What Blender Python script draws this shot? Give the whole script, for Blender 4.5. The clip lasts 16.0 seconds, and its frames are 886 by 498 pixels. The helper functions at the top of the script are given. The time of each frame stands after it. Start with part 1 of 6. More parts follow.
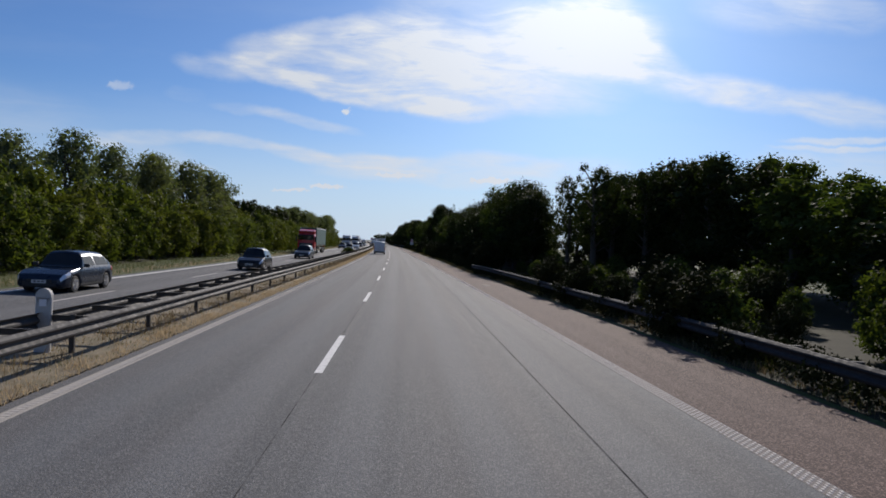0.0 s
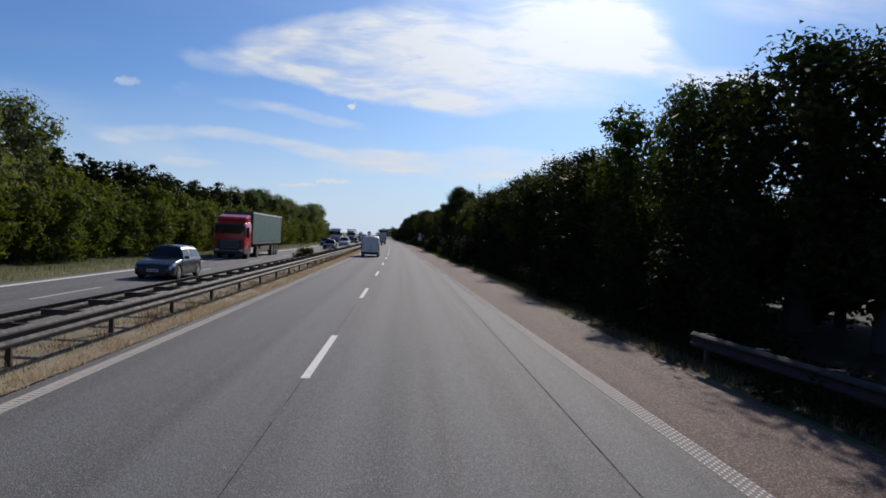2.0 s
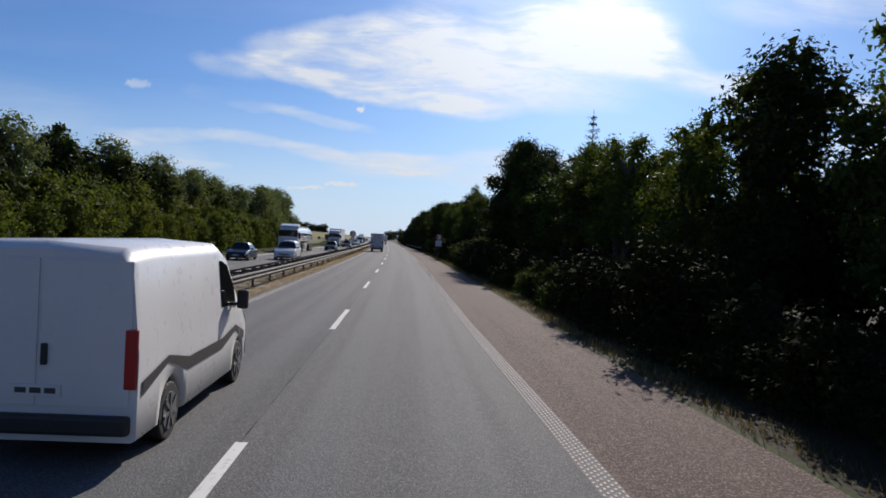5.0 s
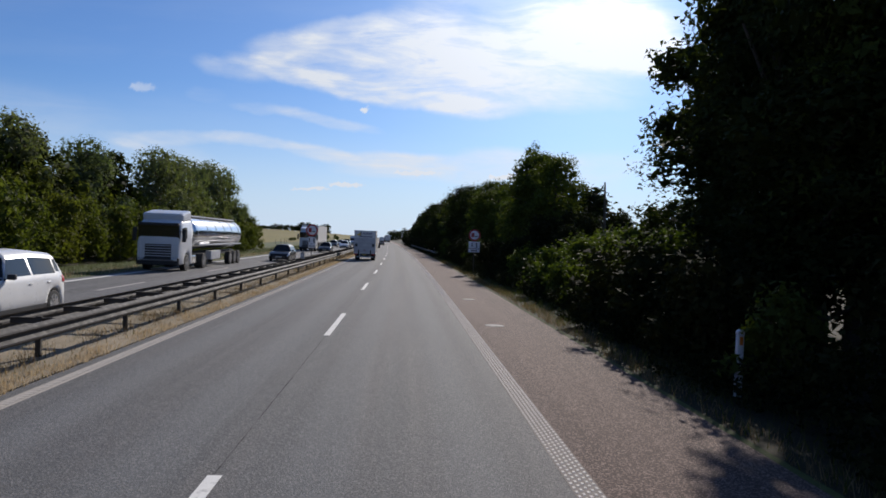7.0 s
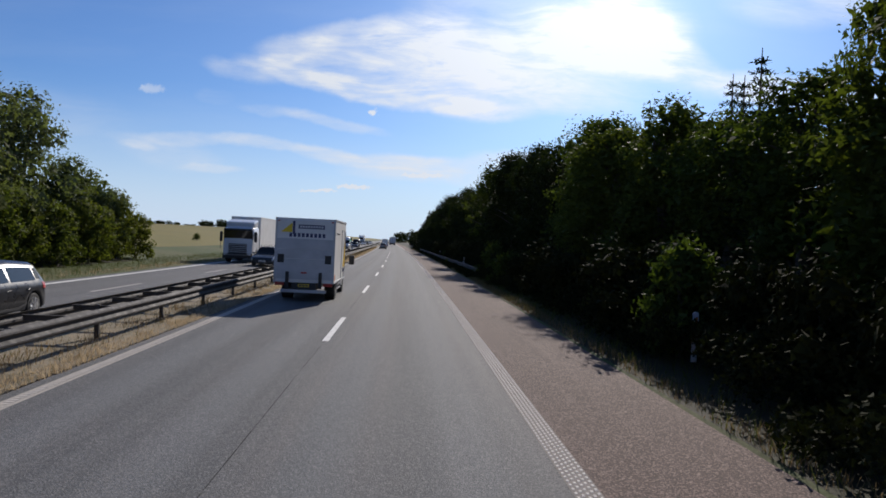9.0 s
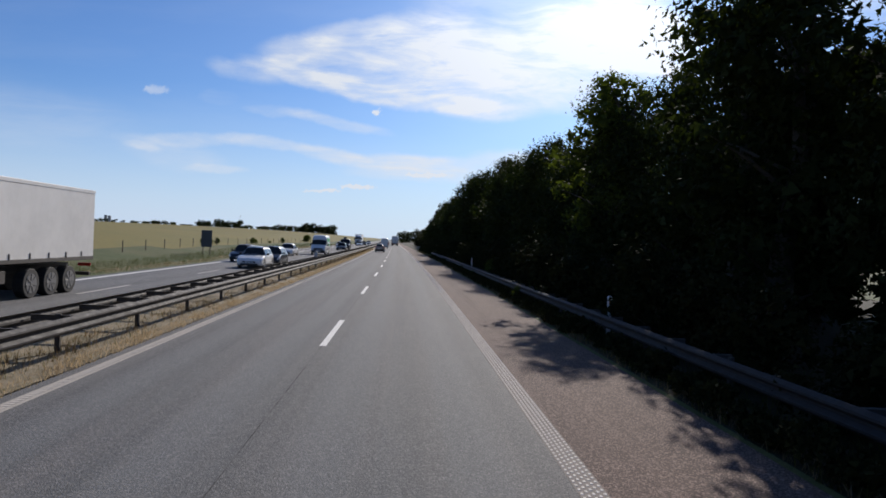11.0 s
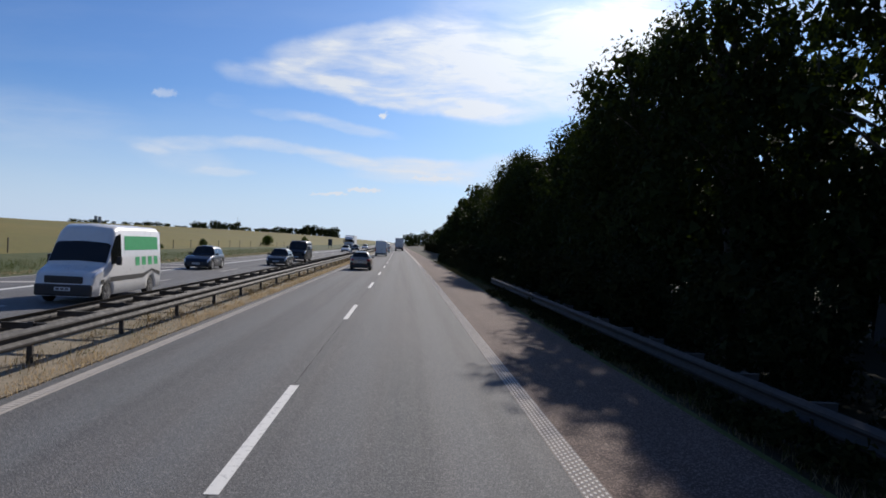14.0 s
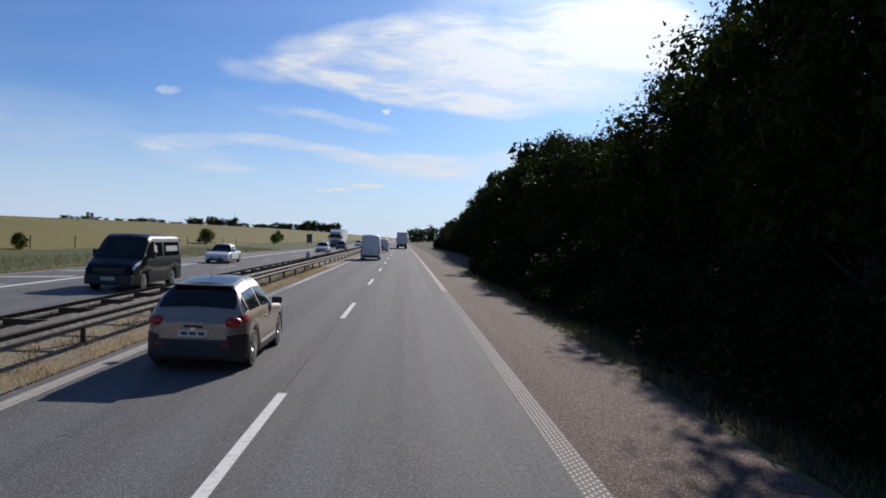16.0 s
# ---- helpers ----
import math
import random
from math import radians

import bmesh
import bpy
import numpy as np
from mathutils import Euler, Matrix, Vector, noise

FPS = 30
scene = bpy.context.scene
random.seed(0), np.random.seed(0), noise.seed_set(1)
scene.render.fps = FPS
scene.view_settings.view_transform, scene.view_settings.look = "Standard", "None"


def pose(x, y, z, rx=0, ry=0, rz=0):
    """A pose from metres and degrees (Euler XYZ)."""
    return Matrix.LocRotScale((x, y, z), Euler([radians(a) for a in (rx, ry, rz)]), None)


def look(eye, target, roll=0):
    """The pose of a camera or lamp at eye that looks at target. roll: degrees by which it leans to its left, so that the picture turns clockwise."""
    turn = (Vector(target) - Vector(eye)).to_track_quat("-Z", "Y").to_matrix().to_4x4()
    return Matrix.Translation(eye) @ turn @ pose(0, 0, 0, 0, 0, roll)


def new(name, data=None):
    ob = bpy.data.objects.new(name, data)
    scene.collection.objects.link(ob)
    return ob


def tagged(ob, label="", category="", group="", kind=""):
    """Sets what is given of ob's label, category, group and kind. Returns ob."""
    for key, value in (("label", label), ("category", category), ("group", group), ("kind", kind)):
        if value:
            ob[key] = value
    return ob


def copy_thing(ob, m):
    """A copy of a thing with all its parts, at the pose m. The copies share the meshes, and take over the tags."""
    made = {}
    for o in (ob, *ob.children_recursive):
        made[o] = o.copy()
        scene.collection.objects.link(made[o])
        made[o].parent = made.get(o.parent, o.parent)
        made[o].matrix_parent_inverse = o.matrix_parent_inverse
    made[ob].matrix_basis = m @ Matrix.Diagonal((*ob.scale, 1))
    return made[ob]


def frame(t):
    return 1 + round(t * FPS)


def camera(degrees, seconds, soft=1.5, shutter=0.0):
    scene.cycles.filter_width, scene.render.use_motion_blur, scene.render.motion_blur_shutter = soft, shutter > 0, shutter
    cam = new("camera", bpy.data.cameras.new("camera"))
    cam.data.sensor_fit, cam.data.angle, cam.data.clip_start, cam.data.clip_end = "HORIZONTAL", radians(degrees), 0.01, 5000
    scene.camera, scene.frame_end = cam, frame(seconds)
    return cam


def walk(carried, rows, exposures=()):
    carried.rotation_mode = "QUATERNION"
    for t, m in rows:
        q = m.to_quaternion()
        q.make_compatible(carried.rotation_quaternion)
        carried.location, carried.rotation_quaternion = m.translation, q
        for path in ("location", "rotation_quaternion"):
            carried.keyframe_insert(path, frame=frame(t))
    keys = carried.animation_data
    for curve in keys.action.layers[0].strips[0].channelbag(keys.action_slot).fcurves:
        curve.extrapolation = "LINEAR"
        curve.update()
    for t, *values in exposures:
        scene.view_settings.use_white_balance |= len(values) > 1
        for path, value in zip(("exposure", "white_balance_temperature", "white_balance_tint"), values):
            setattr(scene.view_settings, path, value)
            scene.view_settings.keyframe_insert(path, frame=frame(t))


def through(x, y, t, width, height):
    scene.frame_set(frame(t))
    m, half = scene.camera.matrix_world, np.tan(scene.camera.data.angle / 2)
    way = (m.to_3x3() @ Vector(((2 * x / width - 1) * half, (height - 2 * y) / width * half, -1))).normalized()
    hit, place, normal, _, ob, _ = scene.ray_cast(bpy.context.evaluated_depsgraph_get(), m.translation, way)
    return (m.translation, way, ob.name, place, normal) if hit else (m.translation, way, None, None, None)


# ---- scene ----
# ---- the road's line: s metres along it, u metres to the right of the lane line ----
HEADINGS = ((-2000, -2.0), (-100, -1.0), (0, 0.0), (310, 3.16), (450, 3.75), (600, 3.95), (6000, 3.95))
S_LINE = np.arange(-600.0, 5000.0, 2.0)
H_LINE = np.radians(np.interp(S_LINE, [a for a, b in HEADINGS], [b for a, b in HEADINGS]))
X_LINE = np.concatenate([[0], np.cumsum(-2 * np.sin((H_LINE[1:] + H_LINE[:-1]) / 2))])
Y_LINE = np.concatenate([[0], np.cumsum(2 * np.cos((H_LINE[1:] + H_LINE[:-1]) / 2))])
X_LINE, Y_LINE = X_LINE - X_LINE[300], Y_LINE - Y_LINE[300]


def heading(s):
    return np.interp(s, S_LINE, H_LINE)


def on_road(s, u, z=0.0):
    """World places of road coordinates (numbers or arrays)."""
    h = heading(s)
    x = np.interp(s, S_LINE, X_LINE) + u * np.cos(h)
    y = np.interp(s, S_LINE, Y_LINE) + u * np.sin(h)
    return x, y, z + 0 * x


def at(s, u, z=0.0, turn=0.0, size=(1, 1, 1)):
    """A pose on the road, its y axis along the road, turned by degrees."""
    x, y, z = on_road(s, u, z)
    return Matrix.LocRotScale((x, y, z), Euler((0, 0, float(heading(s)) + radians(turn))), size)


# ---- camera ----
cam = camera(66.3, 16.0, soft=1.7, shutter=0.0)
EYE_HEIGHT = 2.5
PATH = (
    (0.0, 1.484, -0.083, -3.14, -0.47, -2.76),
    (0.5, 1.418, 11.466, -3.29, -1.28, -2.79),
    (1.0, 1.471, 22.928, -2.97, -0.45, -2.62),
    (1.5, 1.500, 34.392, -2.86, -0.77, -2.20),
    (2.0, 1.415, 45.904, -2.62, -0.94, -2.70),
    (2.5, 1.307, 57.414, -2.59, -0.94, -2.88),
    (3.0, 1.219, 68.905, -2.58, -0.76, -2.82),
    (4.25, 0.897, 97.471, -2.18, -0.70, -2.82),
    (5.5, 0.429, 126.035, -1.77, -0.72, -2.91),
    (6.0, 0.178, 137.459, -1.63, -0.96, -2.41),
    (6.5, -0.125, 148.991, -1.51, -0.51, -2.66),
    (7.0, -0.452, 160.523, -1.52, -0.76, -2.34),
    (7.5, -0.788, 171.913, -1.37, -0.75, -2.42),
    (8.0, -1.148, 183.303, -1.12, -0.77, -2.28),
    (8.5, -1.530, 194.692, -1.07, -0.36, -2.43),
    (9.0, -1.955, 206.171, -0.92, -0.57, -2.69),
    (10.25, -3.117, 234.865, -0.71, -0.61, -2.60),
    (11.5, -4.426, 263.553, -0.50, -0.63, -2.50),
    (12.0, -4.990, 275.027, -0.40, -0.75, -2.61),
    (12.5, -5.571, 286.468, -0.23, -0.54, -2.73),
    (13.0, -6.175, 297.908, -0.09, -0.56, -2.62),
    (13.5, -6.803, 309.348, 0.01, -0.68, -2.70),
    (14.0, -7.413, 320.823, -0.04, -0.35, -2.69),
    (14.5, -8.033, 332.298, 0.07, -1.23, -2.33),
    (15.0, -8.663, 343.773, 0.09, -0.50, -2.30),
    (15.5, -9.312, 355.216, 0.22, -0.69, -2.22),
    (16.0, -9.971, 366.658, 0.31, -0.75, -2.39),
)
walk(cam, [(t, pose(x, y, EYE_HEIGHT, 90 + pitch, roll, yaw)) for t, x, y, yaw, pitch, roll in PATH], exposures=[(0, -0.17, 6620, 13.5), (3, -0.12, 6620, 13.5), (6, -0.05, 6620, 13.5), (11.5, -0.01, 6600, 13.5), (16, -0.05, 6560, 13.0)])

# ---- sky and sun ----
SUN_SIDE, SUN_UP = 15.6, 28.0
sun_data = bpy.data.lights.new("sun", "SUN")
sun_data.energy, sun_data.angle, sun_data.color = 5.0, radians(0.6), (1.0, 0.95, 0.87)
sun = new("sun", sun_data)
toward = Vector((math.sin(radians(SUN_SIDE)) * math.cos(radians(SUN_UP)), math.cos(radians(SUN_SIDE)) * math.cos(radians(SUN_UP)), math.sin(radians(SUN_UP))))
sun.matrix_world = look(toward * 200, (0, 0, 0))


class Net:
    """Short hand for wiring nodes."""

    def __init__(self, tree):
        self.tree = tree
        tree.nodes.clear()

    def node(self, kind, operation=None, use_clamp=None, interpolation_type=None, data_type=None, blend_type=None, vector_type=None, gradient_type=None, uv_map=None):
        n = self.tree.nodes.new(kind)
        if operation is not None:
            n.operation = operation
        if use_clamp is not None:
            n.use_clamp = use_clamp
        if interpolation_type is not None:
            n.interpolation_type = interpolation_type
        if data_type is not None:
            n.data_type = data_type
        if blend_type is not None:
            n.blend_type = blend_type
        if vector_type is not None:
            n.vector_type = vector_type
        if gradient_type is not None:
            n.gradient_type = gradient_type
        if uv_map is not None:
            n.uv_map = uv_map
        return n

    def link(self, a, b):
        self.tree.links.new(a, b)

    def put(self, value, socket):
        if isinstance(value, bpy.types.NodeSocket):
            self.link(value, socket)
        else:
            socket.default_value = value

    def math(self, op, a, b=0.0, clamp=False):
        n = self.node("ShaderNodeMath", operation=op, use_clamp=clamp)
        self.put(a, n.inputs[0])
        self.put(b, n.inputs[1])
        return n.outputs[0]

    def noise(self, vector, scale, detail=4.0, rough=0.55, distort=0.0):
        n = self.node("ShaderNodeTexNoise")
        self.link(vector, n.inputs["Vector"])
        n.inputs["Scale"].default_value, n.inputs["Detail"].default_value = scale, detail
        n.inputs["Roughness"].default_value, n.inputs["Distortion"].default_value = rough, distort
        return n.outputs["Fac"]

    def span(self, value, a, b, c=0.0, d=1.0, smooth=False):
        n = self.node("ShaderNodeMapRange", interpolation_type="SMOOTHSTEP" if smooth else "LINEAR")
        self.put(value, n.inputs["Value"])
        for key, v in (("From Min", a), ("From Max", b), ("To Min", c), ("To Max", d)):
            n.inputs[key].default_value = v
        return n.outputs["Result"]

    def mix(self, fac, a, b, blend="MIX"):
        n = self.node("ShaderNodeMix", data_type="RGBA", blend_type=blend)
        self.put(fac, n.inputs[0])
        self.put(a if isinstance(a, bpy.types.NodeSocket) else (*a, 1), n.inputs[6])
        self.put(b if isinstance(b, bpy.types.NodeSocket) else (*b, 1), n.inputs[7])
        return n.outputs[2]

    def mapped(self, vector, place=(0, 0, 0), turn=0.0, scale=(1, 1, 1), kind="POINT"):
        n = self.node("ShaderNodeMapping", vector_type=kind)
        self.link(vector, n.inputs["Vector"])
        n.inputs["Location"].default_value, n.inputs["Rotation"].default_value, n.inputs["Scale"].default_value = place, (0, 0, radians(turn)), scale
        return n.outputs[0]


# strokes of cloud: from (x, z) to (x, z) on a sheet one unit ahead, half width, density
FAN = ((-0.034, 0.339, 0.165, 0.356, 0.0263, 0.35), (-0.213, 0.251, -0.080, 0.263, 0.0192, 0.30), (-0.247, 0.246, -0.080, 0.247, 0.0193, 0.35), (-0.090, 0.281, 0.086, 0.283, 0.0333, 0.40), (-0.263, 0.266, -0.164, 0.283, 0.0158, 0.60), (-0.198, 0.289, -0.066, 0.308, 0.0158, 0.55), (-0.099, 0.302, 0.026, 0.312, 0.0219, 0.70), (-0.263, 0.252, -0.213, 0.257, 0.0079, 0.45), (-0.337, 0.243, -0.245, 0.229, 0.0105, 0.40), (-0.288, 0.252, -0.145, 0.217, 0.0105, 0.65), (-0.196, 0.236, -0.028, 0.202, 0.0123, 0.70), (-0.161, 0.212, -0.044, 0.204, 0.0053, 0.40), (-0.079, 0.229, 0.089, 0.191, 0.0175, 0.70), (0.006, 0.199, 0.139, 0.193, 0.0123, 0.55), (-0.130, 0.251, 0.087, 0.236, 0.0350, 0.50), (0.044, 0.268, 0.211, 0.250, 0.0437, 0.60), (-0.039, 0.272, 0.169, 0.273, 0.0350, 0.35), (0.084, 0.311, 0.208, 0.333, 0.0263, 0.45)  )
SUNWARD = ((0.167, 0.315, 0.333, 0.322, 0.0481, 0.90), (0.232, 0.351, 0.318, 0.288, 0.0525, 0.80), (0.221, 0.328, 0.405, 0.256, 0.0263, 0.80), (0.396, 0.255, 0.590, 0.237, 0.0192, 0.75), (0.572, 0.240, 0.723, 0.228, 0.0192, 0.65), (0.116, 0.221, 0.294, 0.224, 0.0219, 0.45), (0.433, 0.376, 0.609, 0.380, 0.0263, 0.35), (0.564, 0.394, 0.714, 0.378, 0.0263, 0.30), (0.567, 0.180, 0.753, 0.195, 0.0044, 0.70), (0.550, 0.169, 0.754, 0.180, 0.0035, 0.60), (0.533, 0.144, 0.847, 0.144, 0.0263, 0.40), (0.723, 0.228, 1.027, 0.197, 0.0263, 0.50)  )
# the last stroke paints the windscreen's faint reflection at the left
BANDS = ((-0.123, 0.102, 0.060, 0.110, 0.0140, 0.60), (0.148, 0.089, 0.317, 0.124, 0.0219, 0.35), (-0.293, 0.186, -0.193, 0.182, 0.0070, 0.25), (-0.227, 0.184, -0.076, 0.158, 0.0070, 0.42), (-0.360, 0.199, -0.302, 0.198, 0.0088, 0.12), (-0.470, 0.130, -0.291, 0.142, 0.0079, 0.45), (-0.457, 0.122, -0.407, 0.118, 0.0053, 0.40), (-0.325, 0.143, -0.191, 0.130, 0.0079, 0.60), (-0.207, 0.130, -0.107, 0.115, 0.0088, 0.65), (-0.124, 0.117, 0.010, 0.112, 0.0105, 0.45), (-0.448, 0.116, -0.323, 0.105, 0.0175, 0.25), (-0.372, 0.096, -0.281, 0.093, 0.0053, 0.40), (0.046, 0.121, 0.231, 0.119, 0.0131, 0.55), (-0.053, 0.095, 0.148, 0.098, 0.0105, 0.40), (-0.824, 0.165, -0.458, 0.145, 0.0350, 0.16)  )
WISPS = ((-0.432, 0.204, -0.406, 0.205, 0.0056, 0.60), (-0.099, 0.185, -0.090, 0.186, 0.0040, 1.1), (-0.142, 0.074, -0.097, 0.076, 0.0026, 2.2), (-0.199, 0.065, -0.142, 0.068, 0.0022, 1.4), (-0.040, 0.095, 0.001, 0.097, 0.0026, 1.4), (0.093, 0.094, 0.148, 0.098, 0.0026, 1.8), (-0.044, 0.095, 0.010, 0.097, 0.0026, 1.80))


def build_sky():
    world = bpy.data.worlds.new("world")
    scene.world = world
    world.use_nodes = True
    w = Net(world.node_tree)
    sky = w.node("ShaderNodeTexSky")
    sky.sky_type, sky.sun_disc = "NISHITA", False
    sky.sun_elevation, sky.sun_rotation = radians(SUN_UP), radians(SUN_SIDE)
    sky.air_density, sky.dust_density, sky.ozone_density = 1.0, 0.6, 2.0
    coord = w.node("ShaderNodeTexCoord").outputs["Generated"]
    sep = w.node("ShaderNodeSeparateXYZ")
    w.link(coord, sep.inputs[0])
    # cirrus lies on a far flat sheet: place = direction / forward part
    ahead = w.math("MAXIMUM", w.math("ABSOLUTE", sep.outputs[1]), 0.15)
    comb = w.node("ShaderNodeCombineXYZ")
    w.link(w.math("DIVIDE", sep.outputs[0], ahead), comb.inputs[0])
    w.link(w.math("DIVIDE", sep.outputs[2], ahead), comb.inputs[1])
    w.link(w.math("SIGN", sep.outputs[1]), comb.inputs[2])
    flat = comb.outputs[0]
    warp = w.node("ShaderNodeTexNoise")
    w.link(flat, warp.inputs["Vector"])
    warp.inputs["Scale"].default_value, warp.inputs["Detail"].default_value = 7.0, 5.0
    move = w.node("ShaderNodeVectorMath", operation="MULTIPLY_ADD")
    w.link(warp.outputs["Color"], move.inputs[0])
    move.inputs[1].default_value, move.inputs[2].default_value = (0.036, 0.022, 0), (-0.018, -0.011, 0)
    bent = w.node("ShaderNodeVectorMath", operation="ADD")
    w.link(flat, bent.inputs[0])
    w.link(move.outputs[0], bent.inputs[1])
    bent = bent.outputs[0]
    small = w.node("ShaderNodeTexNoise")
    w.link(flat, small.inputs["Vector"])
    small.inputs["Scale"].default_value, small.inputs["Detail"].default_value = 46.0, 5.0
    nudge = w.node("ShaderNodeVectorMath", operation="MULTIPLY_ADD")
    w.link(small.outputs["Color"], nudge.inputs[0])
    nudge.inputs[1].default_value, nudge.inputs[2].default_value = (0.016, 0.008, 0), (-0.008, -0.004, 0)
    frayed = w.node("ShaderNodeVectorMath", operation="ADD")
    w.link(bent, frayed.inputs[0])
    w.link(nudge.outputs[0], frayed.inputs[1])
    tiny = w.node("ShaderNodeTexNoise")
    w.link(flat, tiny.inputs["Vector"])
    tiny.inputs["Scale"].default_value, tiny.inputs["Detail"].default_value = 95.0, 5.0
    light = w.node("ShaderNodeVectorMath", operation="MULTIPLY_ADD")
    w.link(tiny.outputs["Color"], light.inputs[0])
    light.inputs[1].default_value, light.inputs[2].default_value = (0.034, 0.014, 0), (-0.017, -0.007, 0)
    crisp = w.node("ShaderNodeVectorMath", operation="ADD")
    w.link(flat, crisp.inputs[0])
    w.link(light.outputs[0], crisp.inputs[1])
    total = None
    for group, source in ((FAN, frayed.outputs[0]), (SUNWARD, frayed.outputs[0]), (BANDS, frayed.outputs[0]), (WISPS, crisp.outputs[0])):
        for x0, z0, x1, z1, half, weight in group:
            g = w.node("ShaderNodeTexGradient", gradient_type="SPHERICAL")
            long = math.hypot(x1 - x0, z1 - z0)
            size = (0.62 * long + half, 1.7 * half, 10.0)
            w.link(w.mapped(source, ((x0 + x1) / 2, (z0 + z1) / 2, 1.0), math.degrees(math.atan2(z1 - z0, x1 - x0)), size, "TEXTURE"), g.inputs[0])
            value = w.math("MULTIPLY", w.span(g.outputs["Fac"], 0.0, 0.62, smooth=True), weight)
            total = value if total is None else w.math("ADD", total, value)
    streak = w.noise(w.mapped(bent, (0, 0, 0), -9, (3.0, 15.0, 1.0)), 2.2, 7.0, 0.62, 0.6)
    fine = w.noise(w.mapped(bent, (2, 0, 0), 14, (6.0, 22.0, 1.0)), 3.0, 6.0, 0.6)
    texture = w.math("ADD", w.span(streak, 0.30, 0.70, 0.35, 1.25), w.span(fine, 0.3, 0.7, -0.2, 0.2))
    mask = w.math("MULTIPLY", total, texture, clamp=True)
    # thin veil elsewhere, thicker towards the horizon
    rest = w.span(w.noise(w.mapped(bent, (5, 3, 0), -6, (1.0, 5.0, 1.0)), 2.0, 6.0), 0.45, 0.8, 0.0, 0.10)
    low = w.span(sep.outputs[2], -0.03, 0.20, 0.85, 0.0, smooth=True)
    mask = w.math("MAXIMUM", mask, rest, clamp=True)
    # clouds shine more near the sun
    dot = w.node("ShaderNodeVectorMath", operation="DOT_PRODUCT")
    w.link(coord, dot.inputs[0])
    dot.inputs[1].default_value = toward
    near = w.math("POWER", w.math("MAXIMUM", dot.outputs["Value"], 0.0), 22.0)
    glow = w.math("ADD", w.math("MULTIPLY", near, 6.0), CLOUD)
    cloud = w.node("ShaderNodeVectorMath", operation="SCALE")
    cloud.inputs[0].default_value = (0.91, 1.0, 1.10)
    w.link(glow, cloud.inputs["Scale"])
    tint = w.mix(1.0, sky.outputs[0], SKY_TINT, "MULTIPLY")
    out = w.node("ShaderNodeOutputWorld")
    back = w.node("ShaderNodeBackground")
    # the haze scatters most towards the sun; dimmed behind the camera to deepen shade
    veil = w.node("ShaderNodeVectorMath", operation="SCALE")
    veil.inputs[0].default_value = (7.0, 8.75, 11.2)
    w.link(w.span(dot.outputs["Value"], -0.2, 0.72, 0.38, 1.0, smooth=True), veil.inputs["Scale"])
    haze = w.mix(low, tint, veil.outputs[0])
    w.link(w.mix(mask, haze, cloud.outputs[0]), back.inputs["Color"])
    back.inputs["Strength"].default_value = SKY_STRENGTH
    w.link(back.outputs[0], out.inputs[0])


SKY_STRENGTH, CLOUD, SKY_TINT = 0.085, 8.9, (0.47, 0.74, 1.15)
build_sky()


# ---- materials ----
def material(name):
    m = bpy.data.materials.new(name)
    m.use_nodes = True
    n = Net(m.node_tree)
    out, bsdf = n.node("ShaderNodeOutputMaterial"), n.node("ShaderNodeBsdfPrincipled")
    n.link(bsdf.outputs[0], out.inputs[0])
    return m, n, bsdf


def bump(n, bsdf, height, strength, distance=0.01):
    b = n.node("ShaderNodeBump")
    b.inputs["Strength"].default_value, b.inputs["Distance"].default_value = strength, distance
    n.link(height, b.inputs["Height"])
    n.link(b.outputs[0], bsdf.inputs["Normal"])


def plain(name, color, rough=0.5, metal=0.0, dirt=0.25, scale=3.0, coat=0.0, shine=0.5):
    """Paint, metal or plastic with faint grime."""
    m, n, b = material(name)
    p = n.node("ShaderNodeTexCoord").outputs["Object"]
    grime = n.span(n.noise(p, scale, 5.0, 0.6), 0.35, 0.75)
    b.inputs["Metallic"].default_value = metal
    b.inputs["Coat Weight"].default_value, b.inputs["Specular IOR Level"].default_value = coat, shine
    n.link(n.mix(n.math("MULTIPLY", grime, dirt), color, [c * 0.55 + 0.02 for c in color]), b.inputs["Base Color"])
    n.link(n.span(n.noise(p, scale * 4, 3.0), 0.3, 0.7, rough * 0.85, min(1, rough * 1.2)), b.inputs["Roughness"])
    return m


